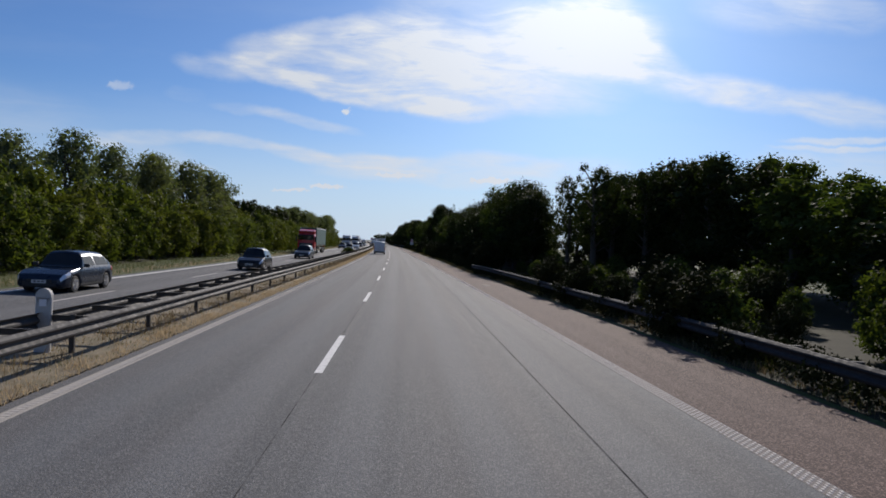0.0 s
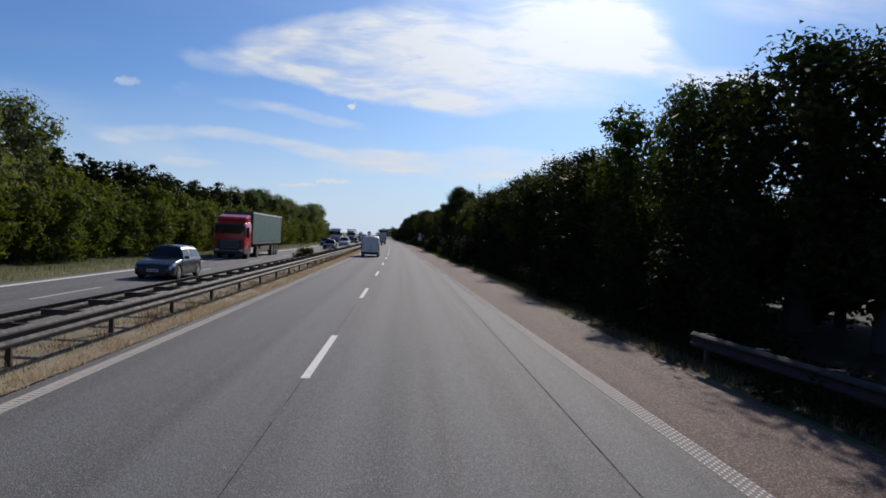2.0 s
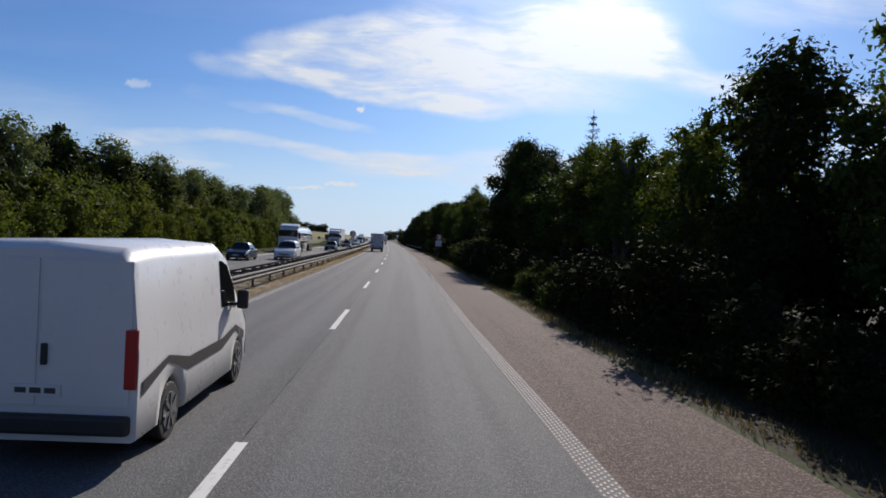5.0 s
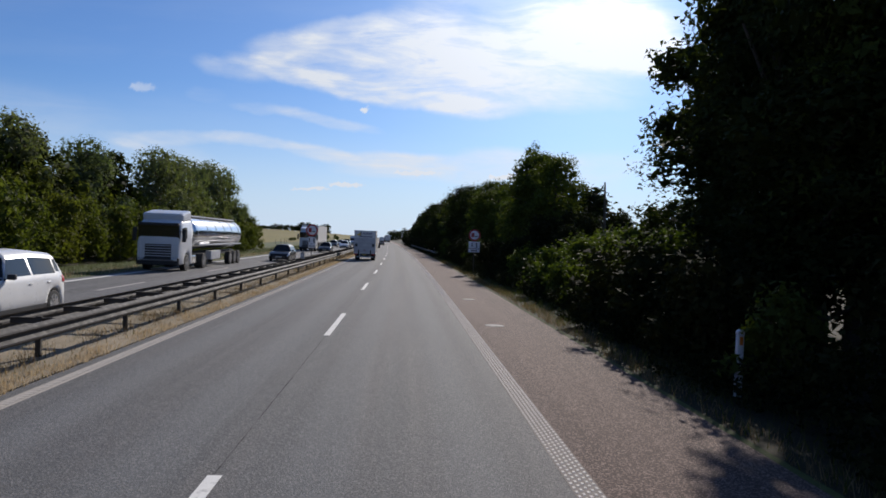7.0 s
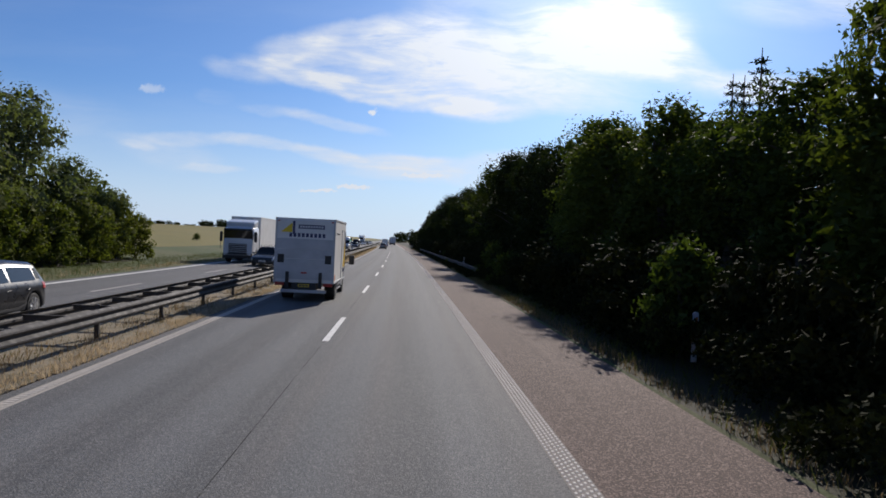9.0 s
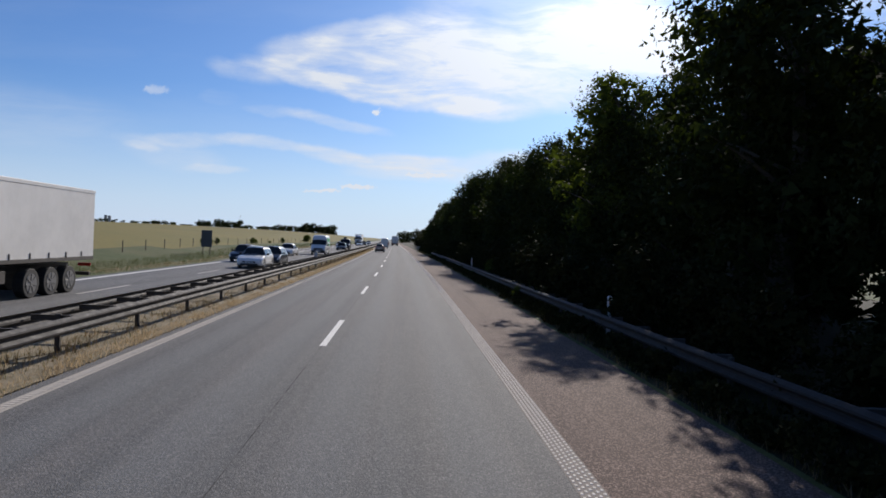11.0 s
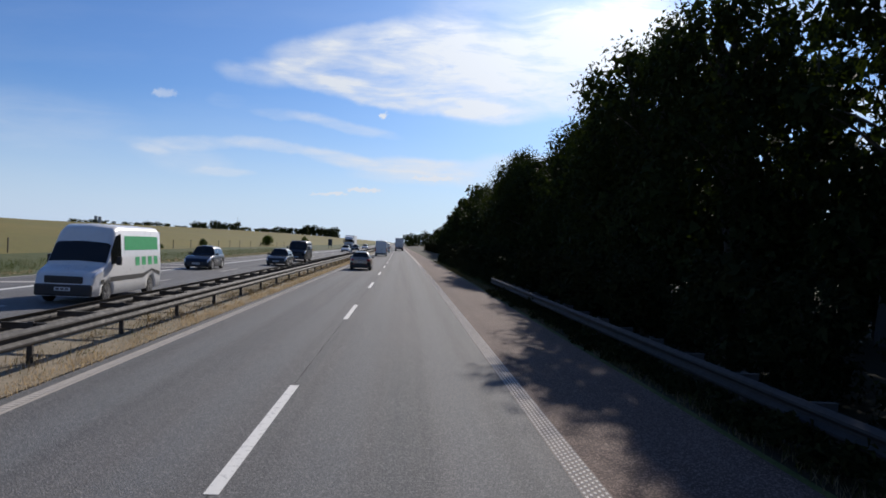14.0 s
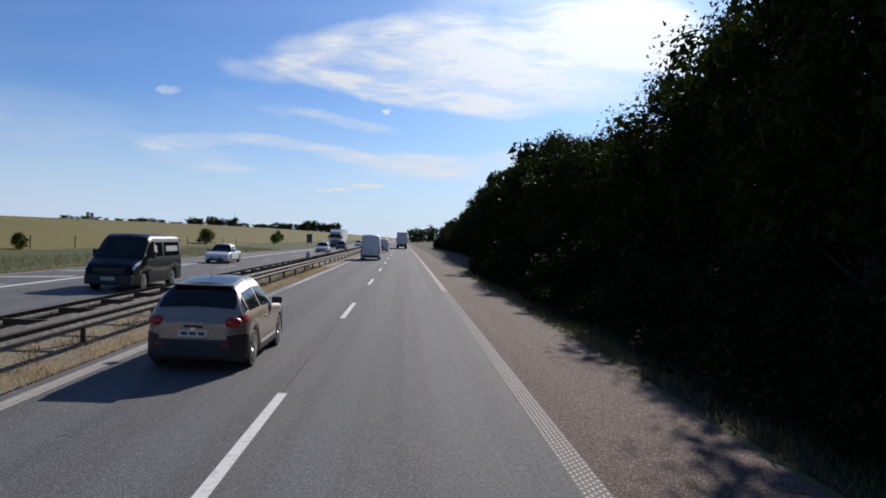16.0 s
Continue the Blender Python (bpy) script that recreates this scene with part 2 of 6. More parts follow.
def asphalt(name, color, warm, rough, tracks, stones=0.45, grit=52.0):
    """Asphalt: stone grain, wide stains, and wheel tracks along uv.x."""
    m, n, b = material(name)
    p = n.node("ShaderNodeTexCoord").outputs["Object"]
    uv = n.node("ShaderNodeUVMap", uv_map="uv").outputs[0]
    grain = n.noise(p, 55.0, 3.0, 0.7)
    speck = n.node("ShaderNodeTexVoronoi")
    n.link(p, speck.inputs["Vector"])
    speck.inputs["Scale"].default_value = grit
    stains = n.noise(n.mapped(uv, (0, 0, 0), 0, (1.2, 0.05, 1)), 1.3, 6.0, 0.6)
    wide = n.noise(n.mapped(uv, (3, 1, 0), 0, (0.9, 0.012, 1)), 2.0, 4.0, 0.6)
    c = n.mix(n.span(stains, 0.3, 0.75), color, warm)
    c = n.mix(n.span(wide, 0.40, 0.66, 0.0, 0.55), c, [v * 0.62 for v in color])
    if tracks:
        sep = n.node("ShaderNodeSeparateXYZ")
        n.link(uv, sep.inputs[0])
        wave = n.math("COSINE", n.math("MULTIPLY", n.math("SUBTRACT", sep.outputs[0], 0.95), 2 * math.pi / 1.75))
        c = n.mix(n.span(wave, -0.4, 1.0, 0.0, 0.42, smooth=True), c, [v * 1.55 for v in color])
    c = n.mix(n.span(grain, 0.38, 0.62, 0.0, 0.75), c, [v * 0.4 for v in color])
    rnd = n.node("ShaderNodeSeparateXYZ")
    n.link(speck.outputs["Color"], rnd.inputs[0])
    stone = n.span(rnd.outputs[0], 0.74, 0.84, 0.0, stones)
    c = n.mix(n.span(rnd.outputs[1], 0.24, 0.14, 0.0, stones), c, [v * 0.35 for v in color])
    c = n.mix(stone, c, [min(0.6, v * (2.4 if tracks else 2.3)) for v in warm])
    n.link(c, b.inputs["Base Color"])
    n.link(n.span(grain, 0.3, 0.7, rough - 0.08, rough + 0.1), b.inputs["Roughness"])
    b.inputs["Specular IOR Level"].default_value = 0.2
    bump(n, b, n.math("ADD", grain, n.math("MULTIPLY", speck.outputs["Distance"], 0.6)), 0.55, 0.012)
    return m


def road_paint(name, wear, tone=(0.72, 0.71, 0.67)):
    m, n, b = material(name)
    p = n.node("ShaderNodeTexCoord").outputs["Object"]
    worn = n.span(n.noise(p, 9.0, 6.0, 0.7), 0.52, 0.72, 0.0, wear)
    n.link(n.mix(worn, tone, (0.20, 0.20, 0.19)), b.inputs["Base Color"])
    b.inputs["Roughness"].default_value, b.inputs["Specular IOR Level"].default_value = 0.85, 0.1
    bump(n, b, n.noise(p, 70.0, 3.0), 0.3, 0.004)
    return m


def ground_material(name, a, b_, c_, scale):
    m, n, b = material(name)
    p = n.node("ShaderNodeTexCoord").outputs["Object"]
    one = n.noise(p, scale, 6.0, 0.65)
    two = n.noise(p, scale * 0.08, 4.0, 0.6)
    fine = n.noise(p, scale * 9, 3.0, 0.7)
    c = n.mix(n.span(one, 0.35, 0.65), a, b_)
    c = n.mix(n.span(two, 0.45, 0.65, 0.0, 0.7), c, c_)
    c = n.mix(n.span(fine, 0.3, 0.7, 0.0, 0.5), c, [v * 0.45 for v in a])
    n.link(c, b.inputs["Base Color"])
    b.inputs["Roughness"].default_value = 0.9
    b.inputs["Specular IOR Level"].default_value = 0.15
    bump(n, b, fine, 0.6, 0.03)
    return m


def leaf_material(name, dark, light, glow=0.3, gloss=0.65, through=(1.3, 1.5, 0.5)):
    """Leaves: every blade its own green, light shining through."""
    m = bpy.data.materials.new(name)
    m.use_nodes = True
    n = Net(m.node_tree)
    out = n.node("ShaderNodeOutputMaterial")
    rnd = n.node("ShaderNodeNewGeometry").outputs["Random Per Island"]
    each = n.node("ShaderNodeObjectInfo").outputs["Random"]
    c = n.mix(rnd, dark, light)
    c = n.mix(n.math("MULTIPLY", each, 0.35), c, (light[0] * 1.15, light[1] * 0.9, light[2] * 0.7))
    b = n.node("ShaderNodeBsdfPrincipled")
    n.link(c, b.inputs["Base Color"])
    b.inputs["Roughness"].default_value = gloss
    b.inputs["Specular IOR Level"].default_value = 0.03
    t = n.node("ShaderNodeBsdfTranslucent")
    n.link(n.mix(1.0, c, through, "MULTIPLY"), t.inputs[0])
    mixed = n.node("ShaderNodeMixShader")
    mixed.inputs[0].default_value = glow
    n.link(b.outputs[0], mixed.inputs[1])
    n.link(t.outputs[0], mixed.inputs[2])
    n.link(mixed.outputs[0], out.inputs[0])
    return m


ASPHALT = asphalt("asphalt_lane", (0.130, 0.136, 0.139), (0.180, 0.168, 0.160), 0.82, True, 0.22, 60.0)
ASPHALT_SHOULDER = asphalt("asphalt_shoulder", (0.116, 0.080, 0.068), (0.175, 0.122, 0.100), 0.9, False, 0.50, 52.0)
ASPHALT_FAR = asphalt("asphalt_opposite", (0.130, 0.132, 0.134), (0.155, 0.150, 0.146), 0.82, True)
PAINT = road_paint("road_paint", 0.7)
PAINT_OLD = road_paint("road_paint_worn", 1.0, (0.46, 0.43, 0.40))
PAINT_EDGE = road_paint("edge_paint", 0.5, (0.68, 0.63, 0.57))
PAINT_LEFT = road_paint("left_edge_paint", 0.6, (0.52, 0.475, 0.42))
LONG_LEFT = road_paint("left_edge_base", 0.7, (0.40, 0.365, 0.32))
PAINT_BASE = road_paint("edge_paint_base", 0.8, (0.235, 0.205, 0.18))
LONG_PAINT = road_paint("far_edge_paint", 0.6, (0.46, 0.415, 0.37))


def tar_material():
    """Sealed joint, worn away in stretches."""
    m, n, b = material("tar_joint")
    p = n.node("ShaderNodeTexCoord").outputs["Object"]
    worn = n.span(n.noise(p, 0.9, 6.0, 0.75), 0.42, 0.60)
    n.link(n.mix(worn, (0.030, 0.030, 0.031), (0.12, 0.12, 0.119)), b.inputs["Base Color"])
    b.inputs["Roughness"].default_value, b.inputs["Specular IOR Level"].default_value = 0.98, 0.05
    return m


TAR = tar_material()
DRY_GRASS = ground_material("dry_grass", (0.31, 0.255, 0.175), (0.17, 0.148, 0.092), (0.40, 0.335, 0.245), 1.6)
GREEN_GRASS = ground_material("green_grass", (0.060, 0.085, 0.026), (0.095, 0.105, 0.036), (0.14, 0.125, 0.055), 0.9)
FIELD = ground_material("grain_field", (0.215, 0.170, 0.046), (0.175, 0.155, 0.042), (0.14, 0.135, 0.040), 0.22)
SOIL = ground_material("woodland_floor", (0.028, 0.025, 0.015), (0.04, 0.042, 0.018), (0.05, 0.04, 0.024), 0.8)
BARK = plain("bark", (0.075, 0.060, 0.046), 0.9, 0, 0.6, 9)
LEAF_DARK = leaf_material("leaf_dark", (0.010, 0.016, 0.005), (0.036, 0.047, 0.016), 0.20)
# darker, duller copy of the tree leaves: shade put into the scrub's colour
LEAF_SCRUB_SHADE = leaf_material("leaf_scrub_shade", (0.010, 0.013, 0.005), (0.028, 0.032, 0.012), 0.06, 0.85)
LEAF_MID = leaf_material("leaf_mid", (0.026, 0.040, 0.010), (0.082, 0.105, 0.028), 0.32)
# willow and hedge greens lightened: the windscreen's haze put into their colour
LEAF_WILLOW = leaf_material("leaf_willow", (0.070, 0.085, 0.050), (0.160, 0.180, 0.110), 0.32)
LEAF_HEDGE = leaf_material("leaf_hedge", (0.045, 0.062, 0.016), (0.125, 0.138, 0.038), 0.32)
NEEDLE = leaf_material("needle", (0.010, 0.020, 0.010), (0.028, 0.046, 0.020), 0.1)
STRAW = leaf_material("dry_blade", (0.28, 0.23, 0.16), (0.56, 0.475, 0.355), 0.4, through=(1.1, 1.0, 0.8))
WEED = leaf_material("brown_weed", (0.09, 0.076, 0.05), (0.24, 0.20, 0.135), 0.3, through=(1.1, 1.0, 0.7))
BLADE = leaf_material("green_blade", (0.030, 0.044, 0.013), (0.085, 0.095, 0.033), 0.25)
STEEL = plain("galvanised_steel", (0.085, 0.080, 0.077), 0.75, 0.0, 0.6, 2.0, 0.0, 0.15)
# darker copy of the steel: the side rails' tree shade in its colour
STEEL_SHADED = plain("shaded_steel", (0.034, 0.034, 0.036), 0.75, 0.0, 0.6, 2.0, 0.0, 0.15)
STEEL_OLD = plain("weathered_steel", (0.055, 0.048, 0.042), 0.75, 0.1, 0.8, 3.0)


# ---- building helpers ----
def mesh_object(name, verts, faces, mat, parent=None, uv=None, smooth=False):
    me = bpy.data.meshes.new(name)
    me.from_pydata([tuple(map(float, v)) for v in verts], [], [tuple(map(int, f)) for f in faces])
    me.materials.append(mat)
    if uv is not None:
        layer = me.uv_layers.new(name="uv")
        index = np.empty(len(me.loops), dtype=np.int32)
        me.loops.foreach_get("vertex_index", index)
        layer.data.foreach_set("uv", np.asarray(uv, dtype=np.float32)[index].ravel())
    if smooth:
        me.polygons.foreach_set("use_smooth", [True] * len(me.polygons))
    me.update()
    ob = new(name, me)
    ob.parent = parent
    return ob


def part(name, bm, mat, parent, label=""):
    """A bmesh as ONE mesh object under a thing or a part."""
    me = bpy.data.meshes.new(name)
    bm.to_mesh(me)
    bm.free()
    me.materials.append(mat)
    ob = new(name, me)
    ob.parent = parent
    return tagged(ob, label)


def share(name, me, parent, m):
    """One more object on a mesh, placed by m."""
    ob = new(name, me)
    ob.parent = parent
    ob.matrix_basis = m
    return ob


def sheet(name, s_values, columns, mat, parent=None):
    """A strip along the road. columns: (u, z) or functions of s, from left to right."""
    s = np.asarray(s_values, float)
    verts, uv = [], []
    for u, z in columns:
        us = u(s) if callable(u) else np.full_like(s, u)
        zs = z(s) if callable(z) else np.full_like(s, z)
        x, y, zz = on_road(s, us, zs)
        verts.append(np.stack([x, y, zz], 1))
        uv.append(np.stack([us, s], 1))
    n, k = len(s), len(columns)
    verts, uv = np.concatenate(verts), np.concatenate(uv)
    faces = [(c * n + i, (c + 1) * n + i, (c + 1) * n + i + 1, c * n + i + 1) for c in range(k - 1) for i in range(n - 1)]
    return mesh_object(name, verts, faces, mat, parent, uv)


def curve(*knots):
    a, b = zip(*knots)
    return lambda s: np.interp(s, a, b)


# ---- ground ----
SHOULDER = curve((-60, 9.3), (0, 9.2), (22, 9.1), (34, 8.65), (44, 8.4), (53, 8.1), (61, 7.55), (70, 7.45), (95, 7.4), (105, 7.2), (130, 6.6), (172, 6.5), (2000, 6.45))
EDGE = curve((-60, 6.70), (0, 6.36), (11, 6.19), (18, 6.05), (27, 5.93), (37, 5.72), (46, 5.53), (60, 5.16), (66, 5.03), (77, 4.80), (88, 4.62), (104, 4.34), (135, 3.84), (150, 3.80), (250, 3.78), (300, 3.82), (360, 3.85), (2000, 3.85))
ONCOMING = curve((-60, -9.8), (0, -9.85), (250, -10.0), (360, -10.5), (2000, -10.5))
FAR_EDGE = curve((-60, -12.75), (0, -12.78), (240, -12.95), (360, -13.6), (2000, -13.6))
FAR_VERGE = curve((-60, -13.6), (0, -13.6), (240, -13.8), (310, -14.2), (350, -17.2), (440, -17.6), (500, -14.6), (2000, -14.4))


def land(s, u):
    """Height of the land beside the road."""
    s, u = np.asarray(s, float), np.asarray(u, float)
    left = np.clip(-u - 19, 0, None)
    open_field = np.clip((s - 235) / 60, 0, 1)
    hill = 6.8 * (1 - np.exp(-left / 95)) * (np.clip(1.15 - np.clip(s - 420, 0, None) / 900, 0.35, 1.15) + 1.3 * np.clip((s - 1000) / 350, 0, 1))
    rise = open_field * hill + (1 - open_field) * 2.2 * (1 - np.exp(-left / 14))
    right = np.clip(u - 9, 0, None)
    rise = rise + 0.8 * (1 - np.exp(-right / 12))
    paved = ((u > -3.86) & (u < SHOULDER(s) - 0.02)) | ((u < -6.45) & (u > FAR_VERGE(s) + 0.02))
    return np.where(paved, -0.10, 0.0) + rise


ROAD_S = np.concatenate([np.arange(-60, 640, 4.0), np.arange(640, 1600, 40.0), np.arange(1600, 4901, 300.0)])
LAND_S = np.concatenate([np.arange(-600, -60, 60.0), np.arange(-60, 640, 10.0), np.arange(640, 1600, 60.0), np.arange(1600, 4901, 300.0)])
LEFT_OFF = [-3000, -1500, -900, -600, -450, -340, -260, -200, -150, -110, -80, -60, -46, -34, -26, -20, -15, -11, -8, -6, -4.5, -3, -1.5, -0.5, 0.0, 0.25]
MIDDLE = [-6.5, -6.4, -5.6, -4.8, -4.2, -3.9, -3.84, 0.0]
RIGHT_OFF = [-0.25, 0.0, 0.4, 1.0, 1.7, 2.5, 3.5, 5, 8, 12, 18, 28, 50, 110, 300, 900, 3000]


def build_ground():
    s = np.repeat(LAND_S[:, None], len(LEFT_OFF) + len(MIDDLE) + len(RIGHT_OFF), 1)
    u = np.stack([np.concatenate([FAR_VERGE(v) + np.array(LEFT_OFF), MIDDLE, SHOULDER(v) + np.array(RIGHT_OFF)]) for v in LAND_S])
    x, y, z = on_road(s, u, land(s, u))
    verts = np.stack([x, y, z], -1).reshape(-1, 3)
    n, k = s.shape
    faces = [(i * k + j, i * k + j + 1, (i + 1) * k + j + 1, (i + 1) * k + j) for i in range(n - 1) for j in range(k - 1)]
    ob = mesh_object("ground", verts, faces, GREEN_GRASS)
    for m in (DRY_GRASS, FIELD, SOIL):
        ob.data.materials.append(m)
    cs = [(s[i, j] + s[i + 1, j]) / 2 for i in range(n - 1) for j in range(k - 1)]
    cu = [(u[i, j] + u[i + 1, j + 1]) / 2 for i in range(n - 1) for j in range(k - 1)]
    # right verge takes the floor's dark brown, tree shade included in the tone
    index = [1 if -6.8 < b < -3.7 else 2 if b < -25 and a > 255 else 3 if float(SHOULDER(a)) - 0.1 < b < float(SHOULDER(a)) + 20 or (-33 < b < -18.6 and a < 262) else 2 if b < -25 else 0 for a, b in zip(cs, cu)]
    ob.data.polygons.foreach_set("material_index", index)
    tagged(ob, "grassy verges, bare woodland floor darkening the right verge as shade, and ripe grain fields", "ground", kind="structure")


build_ground()
road = sheet("road", ROAD_S, ((-3.95, 0.0), (0.0, 0.0), (EDGE, 0.0)), ASPHALT)
tagged(road, "grey worn two-lane motorway asphalt with lighter wheel tracks", "road", kind="structure")
shoulder = sheet("road_shoulder", ROAD_S, ((EDGE, 0.0), (SHOULDER, -0.03)), ASPHALT_SHOULDER)
tagged(shoulder, "reddish brown coarse asphalt hard shoulder beside the road", "road shoulder", kind="structure")
far_road = sheet("road_opposite", ROAD_S, ((FAR_VERGE, -0.02), (FAR_EDGE, 0.0), (-6.4, 0.0)), ASPHALT_FAR)
tagged(far_road, "pale grey asphalt of the opposite carriageway", "road", kind="structure")


# ---- road markings ----
def stripe(name, s0, s1, u, width, mat, z=0.005, step=4.0):
    s = np.linspace(s0, s1, max(2, int((s1 - s0) / step) + 1))
    mid = u if callable(u) else (lambda a: np.full_like(a, u))
    return sheet(name, s, ((lambda a: mid(a) - width / 2, z), (lambda a: mid(a) + width / 2, z)), mat, road if name != "far_line" else far_road)


for k in range(-3, 75):
    stripe("lane_dash", 12.5 + 15 * k, 17.5 + 15 * k, 0.0, 0.15, PAINT)
    stripe("far_line", 7.5 + 15 * k, 12.5 + 15 * k, ONCOMING, 0.15, PAINT_OLD)
stripe("far_line", -60, 1500, FAR_EDGE, 0.28, PAINT)
stripe("far_line", -60, 1500, -6.95, 0.2, PAINT)
for k in range(18):
    a = 352 + 6 * k
    v, f = [], []
    for ds, du in ((0, -14.1), (1.1, -14.1), (-0.9, -16.6), (-2.0, -16.6)):
        v.append(on_road(a + ds, du, 0.004))
    mesh_object("hatch_mark", v, [(0, 1, 2, 3)], PAINT_OLD, far_road)
stripe("far_line", 330, 470, curve((330, -14.3), (350, -16.9), (440, -17.2), (470, -15.0)), 0.2, PAINT_OLD)
stripe("tar_joint", -40, 110, 4.08, 0.022, TAR, 0.003)
stripe("tar_joint", -40, 560, -0.02, 0.015, TAR, 0.003)


LEFT_LINE = -3.56


def profiled_line(name, s0, s1, u, width, across, mat):
    """A white edge line of raised dots in staggered rows."""
    pitch = 0.12
    n = int((s1 - s0) / pitch)
    i, j = np.meshgrid(np.arange(n), np.arange(across), indexing="ij")
    s = s0 + (i + 0.5 * (j % 2)) * pitch
    uu = u(s) + (j + 0.5) / across * width - width / 2
    s, uu = s.ravel(), uu.ravel()
    a, b = pitch * 0.30, width / across * 0.34
    verts = []
    for ds, du, z in ((-a, -b, 0.0), (a, -b, 0.0), (a, b, 0.0), (-a, b, 0.0), (-a * .7, -b * .7, 0.007), (a * .7, -b * .7, 0.007), (a * .7, b * .7, 0.007), (-a * .7, b * .7, 0.007)):
        verts.append(np.stack(on_road(s + ds, uu + du, z + 0 * s), 1))
    count = len(s)
    verts = np.stack(verts, 1).reshape(-1, 3)
    base = np.arange(count)[:, None] * 8
    faces = np.concatenate([base + np.array(q) for q in ((4, 7, 6, 5), (0, 4, 7, 3), (1, 2, 6, 5))])
    ob = mesh_object(name, verts, faces, mat, road)
    return tagged(ob, "raised white dots", kind="stuff")


profiled_line("profiled_edge_line", 2, 400, lambda s: EDGE(s) + 0.0, 0.30, 5, PAINT_EDGE)
profiled_line("profiled_edge_line", 2, 400, lambda s: LEFT_LINE + 0 * s, 0.24, 1, PAINT_LEFT)
stripe("edge_line", 2, 400, EDGE, 0.31, PAINT_BASE, 0.003)
stripe("edge_line", 2, 400, LEFT_LINE, 0.25, LONG_LEFT, 0.003)
stripe("edge_line", 400, 1500, EDGE, 0.26, LONG_PAINT)
stripe("edge_line", 400, 1500, LEFT_LINE, 0.22, PAINT_LEFT)
stripe("edge_line", -60, 2, EDGE, 0.30, PAINT)
stripe("edge_line", -60, 2, LEFT_LINE, 0.24, PAINT)


# ---- guard rails ----
W_BEAM = ((0.0, 0.155), (0.022, 0.15), (0.075, 0.105), (0.08, 0.075), (0.022, 0.02), (0.022, -0.02), (0.08, -0.075), (0.075, -0.105), (0.022, -0.15), (0.0, -0.155))


def box(bm, size, place=(0, 0, 0), bevel=0.0, turn=None):
    m = Matrix.Translation(place) @ (turn if turn is not None else Matrix.Identity(4)) @ Matrix.Diagonal((*size, 1))
    made = bmesh.ops.create_cube(bm, size=1, matrix=m)
    if bevel:
        edges = list({e for v in made["verts"] for e in v.link_edges})
        bmesh.ops.bevel(bm, geom=edges, offset=bevel, segments=2, affect="EDGES", profile=0.6)


def boxed(size, place=(0, 0, 0), bevel=0.0):
    bm = bmesh.new()
    box(bm, size, place, bevel)
    return bm


def mesh_of(name, bm, mat):
    me = bpy.data.meshes.new(name)
    bm.to_mesh(me)
    bm.free()
    me.materials.append(mat)
    return me


def beam(name, s0, s1, u, z, side, parent, mat):
    """A W-shaped rail beam whose ribs look to the given side."""
    s = np.arange(s0, s1 + 0.1, 4.0)
    if callable(u):
        cols = [((lambda a, d=d: u(a) + side * d), z + h) for d, h in W_BEAM]
    else:
        cols = [(u + side * d, z + h) for d, h in W_BEAM]
    ob = sheet(name, s, cols, mat, parent)
    thick = ob.modifiers.new("thickness", "SOLIDIFY")
    thick.thickness = 0.004
    return ob


def median_rail():
    rail = tagged(new("median_guard_rail"), "weathered galvanised double steel guard rail on a dry grass median", "guard rail")
    beam("rail_beam", -40, 700, -4.50, 0.62, 1, rail, STEEL)
    beam("rail_beam", -40, 700, -5.52, 0.62, -1, rail, STEEL)
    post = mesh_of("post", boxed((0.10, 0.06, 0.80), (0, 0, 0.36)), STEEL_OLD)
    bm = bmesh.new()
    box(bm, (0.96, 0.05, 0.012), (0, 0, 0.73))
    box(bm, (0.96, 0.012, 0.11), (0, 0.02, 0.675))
    # spacers take the dark steel, their backlit fronts put into the colour
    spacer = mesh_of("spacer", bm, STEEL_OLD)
    for k in range(-9, 150):
        share("post", post, rail, at(1.62 + 4 * k, -4.95))
    for k in range(-18, 290):
        share("spacer", spacer, rail, at(1.62 + 2 * k, -5.01))


def side_rail(s0, s1, u, label):
    rail = tagged(new("side_guard_rail"), label, "guard rail")
    beam("rail_beam", s0, s1, u, 0.60, -1, rail, STEEL_SHADED)
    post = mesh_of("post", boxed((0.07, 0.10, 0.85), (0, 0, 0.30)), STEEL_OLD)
    bm = bmesh.new()
    box(bm, (0.42, 0.05, 0.09), (0.25, 0, 0.66))
    box(bm, (0.42, 0.09, 0.012), (0.25, 0, 0.712))
    # paler steel on the brackets stands in for sun on their tops
    bracket = mesh_of("bracket", bm, STEEL)
    for k in range(int((s1 - s0) / 4) + 1):
        place = float(u(s0 + 4 * k))
        share("post", post, rail, at(s0 + 4 * k, place + 0.30))
    for k in range(int((s1 - s0) / 1.93) + 1):
        share("bracket", bracket, rail, at(s0 + 0.6 + 1.93 * k, float(u(s0 + 0.6 + 1.93 * k))))


median_rail()
side_rail(-12, 60, curve((-12, 9.6), (22, 9.38), (34, 8.95), (44, 8.75), (53, 8.4), (61, 7.75), (68, 7.6)), "weathered steel guard rail with a shade-dark beam, overgrown by roadside shrubs")
side_rail(255.3, 359.3, curve((256, 7.25), (290, 6.9), (356, 6.88)), "weathered steel guard rail, its beam coloured dark for the shade of trees")


